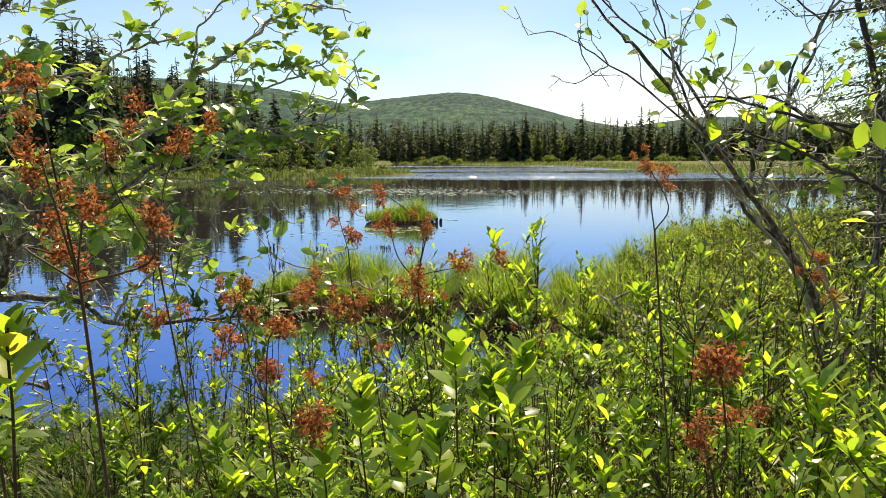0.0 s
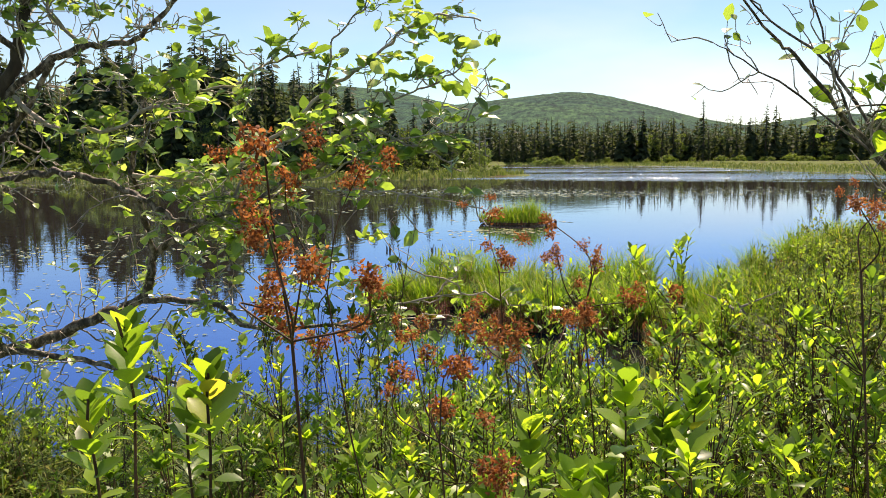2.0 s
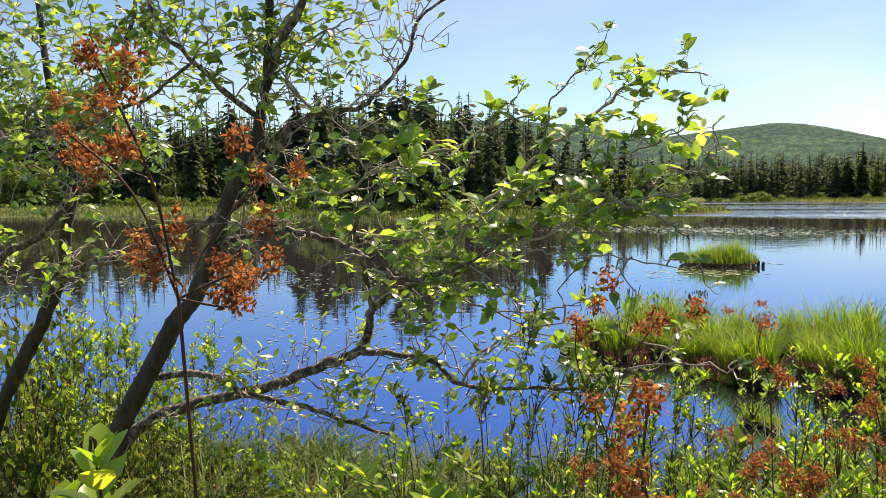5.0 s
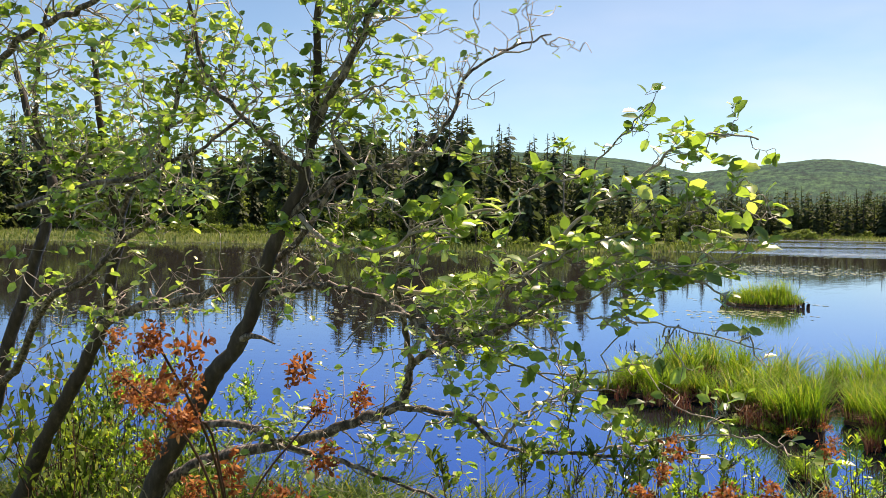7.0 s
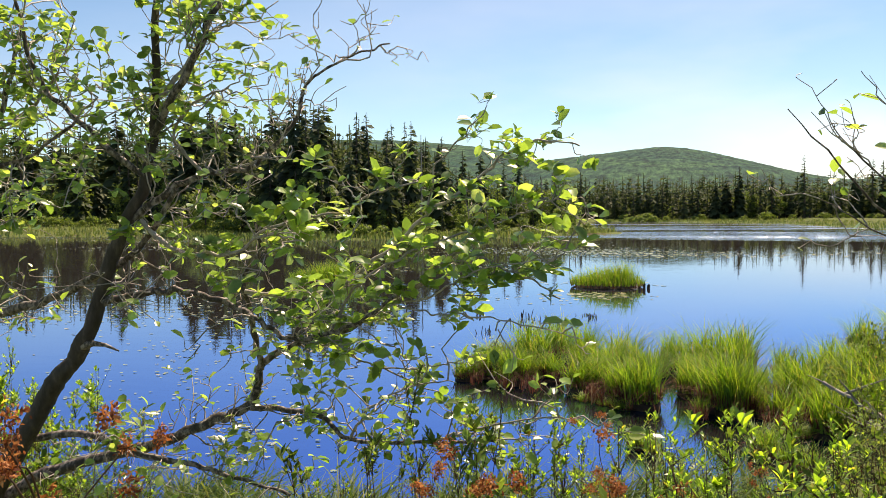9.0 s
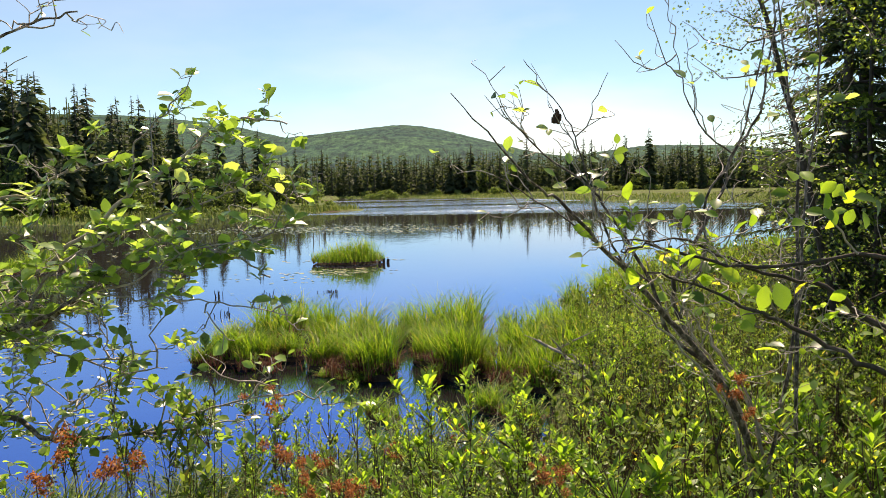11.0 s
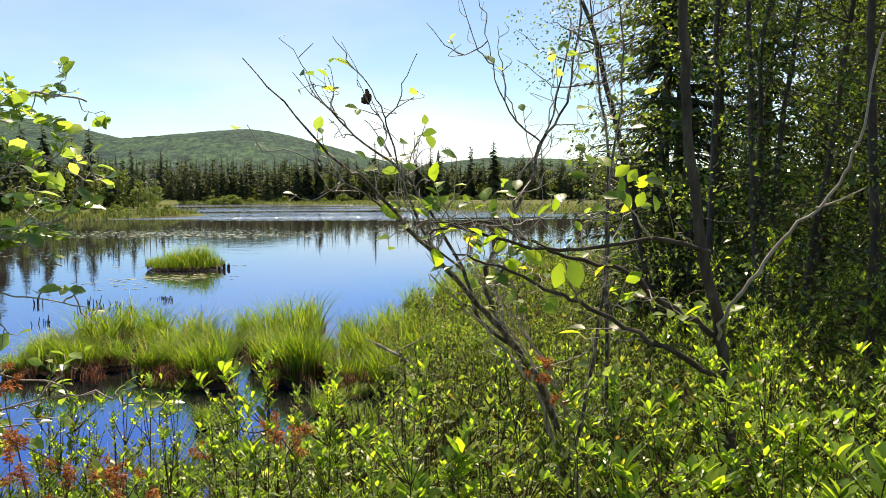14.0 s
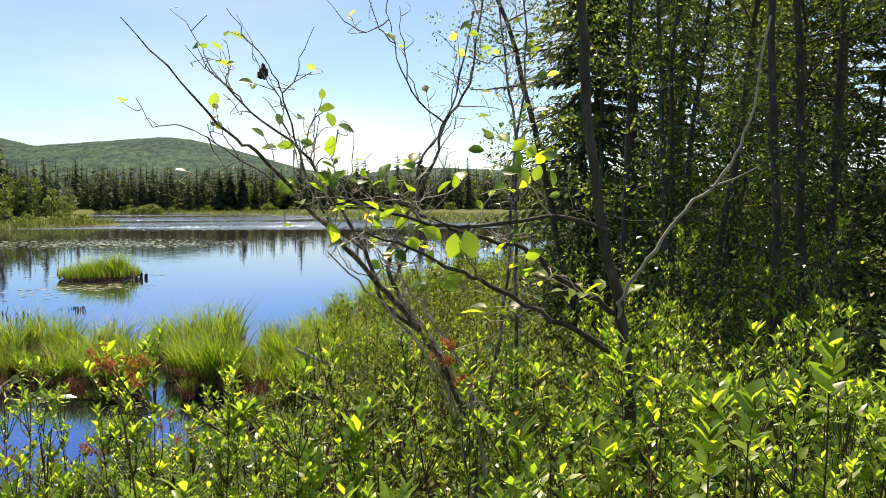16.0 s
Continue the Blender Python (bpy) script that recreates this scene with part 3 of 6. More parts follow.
def snag(x, y, height):
    """A standing dead conifer with broken branch stubs."""
    rng = np.random.default_rng(int(abs(x * 10) + y))
    ob = thing("dead_tree", (x, y, hz(x, y) - 0.1), "bare grey standing dead spruce with broken branch stubs", "dead tree", "dead trees on the shore")
    g = Geo()
    tube(g, [(0, 0, 0), (0.06, 0, height * 0.5), (0.02, 0.05, height)], 0.11, 0.03, 6)
    part("trunk", g.mesh("snag_trunk", M_SNAG), ob)
    g = Geo()
    for k in range(16):
        z = height * rng.uniform(0.25, 0.95)
        a = rng.uniform(0, 6.28)
        r = rng.uniform(0.3, 1.0)
        tube(g, [(0, 0, z), (np.cos(a) * r, np.sin(a) * r, z - 0.15 + rng.normal(0, 0.1))], 0.025, 0.008, 4)
    part("stub_growth", g.mesh("snag_branches", M_SNAG), ob, "thin broken grey branch stubs", kind="stuff")


DARK = "dark green narrow spruce in the stand by the pond"


def far_forest():
    rng = np.random.default_rng(5)
    # the belt behind the far meadow
    for row, (y0, hgt, n) in enumerate(((128, 5.9, 122),)):
        for k in range(n):
            x = -16 + (k + rng.uniform(0.1, 0.9)) * 150 / n
            y = y0 + rng.uniform(-2, 2) - np.clip((x - 15) * 0.35, 0, 36)
            h = hgt * rng.uniform(0.42, 1.26) * (1.0 + 0.36 * np.clip((x - 7) / 12, 0, 1))
            if -12 < x < 4:
                h *= 0.82
            spruce(x, y, h, int(rng.choice([0, 1, 1, 3, 3, 2])), "spruces behind the far meadow", DARK)
    spruce(10.2, 127, 7.4, 2, "spruces behind the far meadow", DARK)
    spruce(8.6, 128, 6.6, 2, "spruces behind the far meadow", DARK)
    spruce(7.2, 129, 5.6, 1, "spruces behind the far meadow", DARK)
    # the tall stand on the left shore
    for k in range(150):
        x = -150 + 136 * rng.uniform(0, 1) ** 0.6
        y = np.interp(x, LEFT_X, LEFT_Y) + np.interp(x, (-60, -44), (34, 6)) + rng.uniform(0, 1) ** 1.5 * 22
        if x > -0.205 * y:
            continue
        h = np.hypot(x, y) * np.interp(np.degrees(np.arctan2(x, y)), (-60, -45, -35, -26, -18, -12), (0.118, 0.112, 0.118, 0.138, 0.112, 0.085)) * rng.uniform(0.45, 1.2)
        spruce(x, y, h, int(rng.choice([0, 1, 2, 2, 4, 3])), "spruces on the pond's wooded shore", "tall dark spruce at the edge of the pond")
    for x, y, h, v in ((-36.5, 75, 14.0, 0), (-39, 80, 13.6, 1), (-32.7, 70, 12.3, 0), (-27.8, 80, 11.2, 1), (-28.8, 75, 10.2, 1), (-24.5, 75, 10.8, 0), (-17.9, 98, 9.0, 0), (-17.3, 85, 7.2, 1), (-13.4, 87, 5.6, 3), (-20.3, 88, 8.4, 2), (-15.0, 90, 5.0, 1), (-11.6, 85, 6.2, 1), (-30.5, 66, 11.5, 4), (-34.0, 68, 13.0, 2)):
        spruce(x, y, h, v, "spruces on the pond's wooded shore", "tall dark pointed spruce standing above its neighbours")
    for k in range(38):
        y = 86 + rng.uniform(0, 36)
        x = -0.125 * y - rng.uniform(0, 1) ** 0.8 * 0.24 * y
        h = np.hypot(x, y) * np.interp(np.degrees(np.arctan2(x, y)), (-20, -12, -7), (0.105, 0.080, 0.050)) * rng.uniform(0.65, 1.12)
        spruce(x, y, h, int(rng.choice([0, 1, 2, 3])), "spruces on the spit", "small dark spruce on the low spit")
    # paler broadleaf trees among them
    for k in range(34):
        x = -70 + 58 * rng.uniform(0, 1) ** 0.6
        y = np.interp(x, LEFT_X, LEFT_Y) + np.interp(x, (-60, -44), (30, 0)) + rng.uniform(4, 16)
        leafy("birch_tree", BIRCHES, x, y, rng.uniform(3.5, 6.5) * np.interp(x, (-30, -18), (1.0, 0.5)), 7.0, "birches on the pond's wooded shore", "light green birch among dark spruces", "tree")
    for k in range(12):
        y = rng.uniform(80, 98)
        x = -y * rng.uniform(0.11, 0.22)
        leafy("birch_tree", BIRCHES, x, y, rng.uniform(3.0, 5.6), 7.0, "birches on the pond's wooded shore", "light green birch among dark spruces", "tree")
    for x, y, h in ((-13.5, 82, 4.6), (-10.5, 80, 3.6), (-9.2, 79, 2.8), (-15.5, 84, 5.0), (-18.0, 82, 5.4)):
        leafy("birch_tree", BIRCHES, x, y, h, 7.0, "birches on the pond's wooded shore", "light green birch at the tip of the low spit", "tree")
    for k in range(44):
        x = -140 + 100 * rng.uniform(0, 1)
        y = np.interp(x, LEFT_X, LEFT_Y) + np.interp(x, (-60, -44), (30, 3)) + rng.uniform(0, 8)
        leafy("birch_tree", BIRCHES, x, y, rng.uniform(0.04, 0.075) * np.hypot(x, y), 7.0, "birches on the pond's wooded shore", "light green birch among dark spruces", "tree")
    for k in range(22):
        x = -6 + rng.uniform(0, 80)
        leafy("birch_tree", BIRCHES, x, 129 - np.clip((x - 15) * 0.35, 0, 30) + rng.uniform(-3, 6), rng.uniform(2.8, 5.8), 7.0,
              "birches behind the far meadow", "light green birch among dark spruces", "tree")
    # shrubs along the waterline
    for k in range(60):
        x = -85 + rng.uniform(0, 78)
        y = np.interp(x, LEFT_X, LEFT_Y) + np.interp(x, (-60, -44), (24, 0)) + rng.uniform(1.5, 5)
        leafy("shore_bush", BUSHES, x, y, rng.uniform(0.7, 2.0) * np.interp(x, (-30, -18), (1.0, 0.6)), 1.6, "bushes along the shore", "low green bush at the water's edge", "bush")
    for k in range(46):
        x = -12 + rng.uniform(0, 70)
        y = 124 - np.clip((x - 15) * 0.35, 0, 34) + rng.uniform(-3, 2)
        leafy("meadow_bush", BUSHES, x, y, rng.uniform(0.7, 1.7), 1.6, "bushes at the edge of the far meadow", "low yellow-green bush in front of spruces", "bush")
    for x, y, h in ((-13.0, 84, 5.2), (-9.8, 82, 4.2), (-9.3, 83, 3.8), (-22.0, 70, 9.0)):
        snag(x, y, h)


far_forest()


def shore_grass():
    """Pale sedge along the far waterlines and over the low meadow."""
    rng = np.random.default_rng(8)
    for name, xs, ys, reach, n, hgt in (("sedge_fringe", LEFT_X, LEFT_Y, 5.0, 12000, 0.6), ("far_meadow_sedge", FAR_X, FAR_Y, 26.0, 15000, 0.36)):
        lo, hi = (-140, -4.7) if name == "sedge_fringe" else (-12, 75)
        x = rng.uniform(lo, hi, n)
        if name == "sedge_fringe":
            reach = np.interp(x, (-60, -44), (34, 6))
        y = np.interp(x, xs, ys) + reach * rng.uniform(0, 1, n) ** 1.6
        g = Geo()
        blades(g, np.stack([x, y, land_height(x, y) - 0.02], -1), hgt, 0.5, 0.05, rng, 0.5, 4)
        ob = new(name, g.mesh(name, M_FAR_SEDGE))
        tagged(ob, "pale green sedge along the far edge of the pond", "grass", kind="stuff")


shore_grass()


def back_forest():
    """The woods behind the first rows, joined."""
    rng = np.random.default_rng(9)
    green = Geo()
    bough = (np.array([(0, 0, 0), (0.55, -0.48, 0.0), (1, 0, -0.2), (0.55, 0.48, 0.0)]), np.array([(0, 1, 2, 3)]))
    stem = leaf_shape((0, 1.0), (0.02, 0.004), 0.0, 0.0, 1)
    for n, fx, fy, fh in ((420, (-16, 130), (130, 138), (3.2, 5.4)), (1000, (-18, 130), (130, 162), (4.2, 7.4)), (460, (-190, -40), (4, 50), (6.5, 11.5)), (330, (-46, -12), (1, 40), (6.5, 11.0))):
        x, y = rng.uniform(*fx, n), rng.uniform(*fy, n)
        if fx[1] < 0:
            y = y + np.interp(x, LEFT_X, LEFT_Y) + np.interp(x, (-60, -44), (40, 10))
            k = (x < -0.29 * y) | ((x < -0.12 * y) & (rng.uniform(0, 1, n) < 0.5))
            h_cut = (np.where(x < -0.29 * y, 1.0, 0.8) * np.hypot(x, y) / 100 * np.interp(np.degrees(np.arctan2(x, y)), (-60, -45, -35, -26, -18, -12), (1.1, 1.05, 1.05, 1.12, 0.95, 0.70)))[k]
            x, y = x[k], y[k]
        else:
            y = y - np.clip((x - 15) * 0.3, 0, 32)
        n = len(x)
        h, z = rng.uniform(*fh, n), land_height(x, y)
        h = h * h_cut if fx[1] < 0 else h
        wide = rng.uniform(0.10, 0.20, n)
        for w in range(11):
            t = w / 10
            for k in range(4):
                a = rng.uniform(0, 6.28, n)
                d = np.stack([np.cos(a), np.sin(a), np.full(n, 0.3 * t - 0.25)], -1)
                at = np.stack([x, y, z + h * (0.06 + 0.93 * t) + rng.normal(0, 0.1, n)], -1)
                nrm = np.stack([rng.normal(0, 0.5, n), rng.normal(0, 0.5, n), np.ones(n)], -1)
                scatter(green, bough, at, d, nrm, 1.15 * h * wide * (1 - t) ** 0.6 * rng.uniform(0.55, 1.15, n) + 0.15)
        up = np.tile((0.0, 0.0, 1.0), (n, 1))
        scatter(green, stem, np.stack([x, y, z - 0.1], -1), up, np.tile((0.0, -1.0, 0.0), (n, 1)), h)
    tagged(new("distant_forest", green.mesh("distant_forest", M_NEEDLE, False)), "dense dark spruce forest behind the pond's shore trees", "forest", kind="stuff")


back_forest()

# ---- sedge tussocks, islet and water plants ----


def tussock_meshes(seed, radius, height, n, dead):
    """A tussock: a peaty stump, a shock of green blades, and last year's brown ones hanging down."""
    rng = np.random.default_rng(seed)
    base, green, brown = Geo(), Geo(), Geo()
    ang = np.linspace(0, 2 * np.pi, 14, endpoint=False)
    rings = []
    for z, r in ((-0.25, 1.0), (0.0, 1.02), (0.10, 0.92), (0.18, 0.6), (0.20, 0.05)):
        rr = radius * r * (1 + rng.normal(0, 0.07, 14))
        rings.append(np.stack([rr * np.cos(ang), rr * np.sin(ang), np.full(14, z) + rng.normal(0, 0.012, 14)], -1))
    i, j = np.meshgrid(np.arange(4), np.arange(14), indexing="ij")
    base.add(np.array(rings), np.stack([i * 14 + j, i * 14 + (j + 1) % 14, (i + 1) * 14 + (j + 1) % 14, (i + 1) * 14 + j], -1))
    a, r = rng.uniform(0, 6.28, n), radius * rng.uniform(0, 1, n) ** 0.6
    blades(green, np.stack([r * np.cos(a), r * np.sin(a), np.full(n, 0.12)], -1), height, 0.66, 0.0100, rng, 1.0, 4)
    a, r = rng.uniform(0, 6.28, dead), radius * rng.uniform(0.8, 1.05, dead)
    blades(brown, np.stack([r * np.cos(a), r * np.sin(a), np.full(dead, 0.16)], -1), height * 0.42, 1.1, 0.006, rng, 2.2, 3)
    return base.mesh("tussock_base", M_PEAT), green.mesh("tussock_blades", M_SEDGE), brown.mesh("tussock_dead", M_DEADGRASS)


TUSSOCKS = [tussock_meshes(41, 0.21, 0.74, 230, 190), tussock_meshes(42, 0.25, 0.86, 300, 240), tussock_meshes(43, 0.17, 0.58, 180, 150)]


def tussock(x, y, s, tall, group, label="bright green sedge tussock standing in shallow pond water"):
    base, green, brown = TUSSOCKS[int(RNG.integers(3))]
    ob = thing("sedge_tussock", (x, y, max(hz(x, y), 0.0) - 0.03), label, "sedge", group)
    ob.rotation_euler, ob.scale = (0, 0, RNG.uniform(0, 6.28)), (s, s, s * tall)
    part("peat_base", base, ob, "wet dark peat stump")
    part("sedge_growth", green, ob, kind="stuff")
    part("dead_growth", brown, ob, "hanging red-brown dead blades", kind="stuff")


MARSH = ((-2.75, 10.3, 0.8), (-2.3, 10.6, 0.8), (-2.0, 10.2, 0.9), (-1.5, 10.5, 0.95), (-1.05, 10.0, 0.95), (-0.7, 10.6, 1.0), (-0.45, 9.7, 1.0),
         (-0.15, 9.3, 1.0), (-1.9, 11.3, 0.95), (-1.2, 11.4, 1.1), (-0.5, 11.5, 1.1), (0.1, 11.9, 1.1), (0.55, 9.3, 1.05), (0.95, 9.1, 1.1), (1.4, 8.9, 1.0),
         (0.75, 9.9, 1.15), (1.25, 9.7, 1.1), (0.5, 10.6, 1.1), (1.0, 10.7, 1.15), (1.6, 10.4, 1.0), (0.6, 11.4, 1.1), (1.2, 11.7, 1.05), (1.75, 9.5, 0.9), (-1.75, 12.2, 1.1), (-2.6, 11.0, 0.7),
         (1.9, 9.7, 0.9), (2.25, 10.2, 0.95), (2.0, 10.9, 1.0), (2.55, 9.5, 0.9), (2.35, 11.2, 1.0), (2.8, 10.4, 0.95), (1.75, 11.3, 1.0), (1.95, 9.0, 0.85), (2.3, 8.8, 0.8))
for mx, my, mt in MARSH:
    tussock(mx + RNG.normal(0, 0.06), my + RNG.normal(0, 0.06), RNG.uniform(0.76, 1.22), mt * RNG.uniform(0.62, 1.08), "tussocks of the marsh spit")
rng_m = np.random.default_rng(17)
for _ in range(40):
    mx = rng_m.uniform(-2.9, 1.7)
    my = np.interp(mx, (-2.9, -1.1, -0.2, 1.7), (10.2, 9.75, 9.05, 8.6)) + rng_m.uniform(0, 2.4) * np.interp(mx, (-2.9, 0), (0.45, 1.0))
    if not -0.02 < mx < 0.38 or my > 10.4:
        tussock(mx, my, rng_m.uniform(0.40, 0.82), rng_m.uniform(0.75, 1.15), "tussocks of the marsh spit")
for _ in range(55):
    mx = rng_m.uniform(1.8, 11)
    my = rng_m.uniform(6.5, np.interp(mx, NEAR_X, NEAR_Y) + 0.4)
    if my > 7.0 - 0.4 * mx and np.degrees(np.arctan2(mx - 0.3, my + 1.05)) < 40:
        tussock(mx, my, rng_m.uniform(0.8, 1.15), rng_m.uniform(0.75, 1.05), "tussocks of the boggy meadow", "green sedge tussock in the boggy meadow")


def near_meadow():
    rng = np.random.default_rng(19)
    n = 6000
    x = rng.uniform(2.2, 30, n)
    ys = np.interp(x, NEAR_X, NEAR_Y)
    y = ys - rng.uniform(0, 1, n) ** 1.3 * np.minimum(ys - 5.5, 14)
    g = Geo()
    blades(g, np.stack([x, y, land_height(x, y) - 0.02], -1), 0.45, 0.45, 0.014, rng, 0.7)
    tagged(new("meadow_sedge", g.mesh("meadow_sedge", M_SEDGE)), "tall green sedge and grass on the boggy meadow", "grass", kind="stuff")
    # drooping sedge on the near bank
    n = 1300
    x = np.concatenate([rng.uniform(-9, 1.0, n), rng.uniform(-5.5, -0.3, 300)])
    ys = np.interp(x, NEAR_X, NEAR_Y)
    y = ys + 0.15 - rng.uniform(0, 1, len(x)) ** 1.2 * 3.6
    keep = np.sin(x * 2.1 + 1.7 * np.sin(y * 1.3)) + np.sin(y * 2.7 + x) > rng.uniform(-2.2, 1.0, len(x))
    x, y = x[keep], y[keep]
    g = Geo()
    blades(g, np.stack([x, y, land_height(x, y) - 0.02], -1), 0.34, 0.75, 0.008, rng, 1.3, 5)
    tagged(new("bank_sedge", g.mesh("bank_sedge", M_SEDGE_DARK)), "drooping dark green sedge clumps along the near bank", "grass", kind="stuff")
    n = 900
    x = rng.uniform(-5, 3, n)
    y = np.interp(x, NEAR_X, NEAR_Y) + 0.1 - rng.uniform(0, 1, n) * 3.2
    g = Geo()
    blades(g, np.stack([x, y, land_height(x, y) - 0.02], -1), 0.42, 1.2, 0.004, rng, 2.0, 6)
    tagged(new("dead_bank_grass", g.mesh("dead_bank_grass", M_DEADGRASS)), "bent straw-brown dead grass stalks on the bank", "dead grass", kind="stuff")


near_meadow()


def marsh_fringe():
    """Red-brown dead sedge trailing in the water along the edge of the marsh spit."""
    rng = np.random.default_rng(147)
    n = 1500
    x = rng.uniform(-2.6, 1.9, n)
    keep = ((x < 0.0) | (x > 0.4)) & (np.sin(x * 6.1) + np.sin(x * 14.7 + 1) > rng.uniform(-0.6, 1.6, n))
    x = x[keep]
    y = np.interp(x, (-2.9, -1.1, -0.2, 1.9), (10.0, 9.55, 8.85, 8.35)) + rng.normal(0, 0.12, len(x))
    g = Geo()
    blades(g, np.stack([x, y, np.full(len(x), 0.05)], -1), 0.30, 0.9, 0.007, rng, 1.6)
    tagged(new("dead_sedge_fringe", g.mesh("dead_sedge_fringe", M_DEADGRASS)), "red-brown dead sedge along the marsh's water edge", "dead grass", kind="stuff")


marsh_fringe()


def tuft_meshes(seed, n, h):
    rng = np.random.default_rng(seed)
    g, dead = Geo(), Geo()
    a, r = rng.uniform(0, 6.28, n), 0.09 * rng.uniform(0, 1, n) ** 0.6
    blades(g, np.stack([r * np.cos(a), r * np.sin(a), np.full(n, -0.02)], -1), h, 0.85, 0.011, rng, 1.5, 6)
    a, r = rng.uniform(0, 6.28, 14), 0.10 * rng.uniform(0, 1, 14)
    blades(dead, np.stack([r * np.cos(a), r * np.sin(a), np.full(14, -0.02)], -1), h * 0.7, 1.6, 0.003, rng, 2.3, 7)
    return g.mesh("tuft_blades", M_SEDGE_DARK), dead.mesh("tuft_dead", M_DEADGRASS)


TUFTS = [tuft_meshes(141, 80, 0.48), tuft_meshes(142, 100, 0.55), tuft_meshes(143, 65, 0.40)]
rng_f = np.random.default_rng(145)
for _ in range(150):
    fx = rng_f.uniform(-6.5, 1.0)
    fy = np.interp(fx, NEAR_X, NEAR_Y) + 0.05 - rng_f.uniform(0, 1) ** 1.3 * 2.6
    ob = thing("sedge_tuft", (fx, fy, hz(fx, fy)), "arching tuft of glossy dark green sedge on the bank", "sedge", "sedge tufts on the near bank")
    fs = rng_f.uniform(0.9, 1.5)
    ob.rotation_euler, ob.scale = (0, 0, rng_f.uniform(0, 6.28)), (fs, fs, fs)
    live, dead = TUFTS[int(rng_f.integers(3))]
    part("sedge_growth", live, ob, kind="stuff")
    part("dead_growth", dead, ob, "straw-brown dead blades", kind="stuff")


def islet():
    """A small island of sedge with dark stubs at its end and pads round it."""
    rng = np.random.default_rng(23)
    for name, cx, cy, rx, ry, n, h in (("sedge_islet", -1.75, 24.3, 1.15, 0.75, 1500, 0.62), ("sedge_islet", -11.2, 24.2, 1.4, 0.8, 1100, 0.6)):
        ob = thing(name, (cx, cy, -0.03), "small round islet of green sedge in the open pond", "islet", "sedge islets in the pond")
        g = Geo()
        ang = np.linspace(0, 2 * np.pi, 24, endpoint=False)
        rings = []
        for z, r in ((-0.3, 1.0), (0.0, 0.96), (0.06, 0.86), (0.14, 0.6), (0.18, 0.05)):
            q = r * (1 + rng.normal(0, 0.05, 24))
            rings.append(np.stack([rx * q * np.cos(ang), ry * q * np.sin(ang), np.full(24, z)], -1))
        i, j = np.meshgrid(np.arange(4), np.arange(24), indexing="ij")
        g.add(np.array(rings), np.stack([i * 24 + j, i * 24 + (j + 1) % 24, (i + 1) * 24 + (j + 1) % 24, (i + 1) * 24 + j], -1))
        part("peat_mound", g.mesh("islet_mound", M_PEAT), ob, "low dark peat mound")
        g = Geo()
        a, r = rng.uniform(0, 6.28, n), rng.uniform(0, 1, n) ** 0.55
        for lo, hi, f in ((0, 0.4, 1.25), (0.4, 0.75, 0.95), (0.75, 1.01, 0.62)):
            k = (r >= lo) & (r < hi)
            blades(g, np.stack([rx * r[k] * np.cos(a[k]), ry * r[k] * np.sin(a[k]), np.full(k.sum(), 0.12)], -1), h * f, 0.7, 0.011, rng, 0.9)
        k = 240
        blades(g, np.stack([rng.normal(0.42 * rx, 0.18 * rx, k), rng.normal(0, 0.25 * ry, k), np.full(k, 0.14)], -1), h * 1.35, 0.6, 0.011, rng, 0.8)
        part("sedge", g.mesh("islet_sedge", M_SEDGE), ob, kind="stuff")
        g, k = Geo(), 260
        a = rng.uniform(0, 6.28, k)
        blades(g, np.stack([rx * 0.96 * np.cos(a), ry * 0.96 * np.sin(a), np.full(k, 0.06)], -1), h * 0.4, 1.0, 0.010, rng, 1.8)
        part("dead_growth", g.mesh("islet_dead", M_DEADGRASS), ob, "brown dead blades at the water", kind="stuff")
    for x, y, h in ((-0.62, 23.9, 0.17), (-0.5, 24.1, 0.13), (-0.75, 23.7, 0.10)):
        g = Geo()
        tube(g, [(0, 0, -0.3), (0.01, 0, h * 0.6), (0.03, 0, h)], 0.055, 0.03, 7, 0.1)
        ob = new("dead_stub", g.mesh("dead_stub", M_PEAT))
        ob.location = (x, y, 0)
        tagged(ob, "short dark wet stub standing in the pond", "stub", "stubs in the pond")
    g = Geo()
    for k in range(11):
        h, at = rng.uniform(0.06, 0.20), np.array([-2.6 + rng.normal(0, 1.0), 17.0 + rng.normal(0, 1.3), 0.0])
        for q in range(9):
            foot, lean = np.append(rng.normal(0, 0.08, 2), -0.2), np.append(rng.normal(0, 0.05, 2), h * rng.uniform(0.4, 1))
            tube(g, [at + foot, at + foot * np.array([1, 1, 0]) + lean], 0.014, 0.006, 4)
    tagged(new("dead_stems", g.mesh("dead_stems", M_PEAT)), "dark dead stems poking out of the pond in clumps", "dead stems", kind="stuff")


islet()


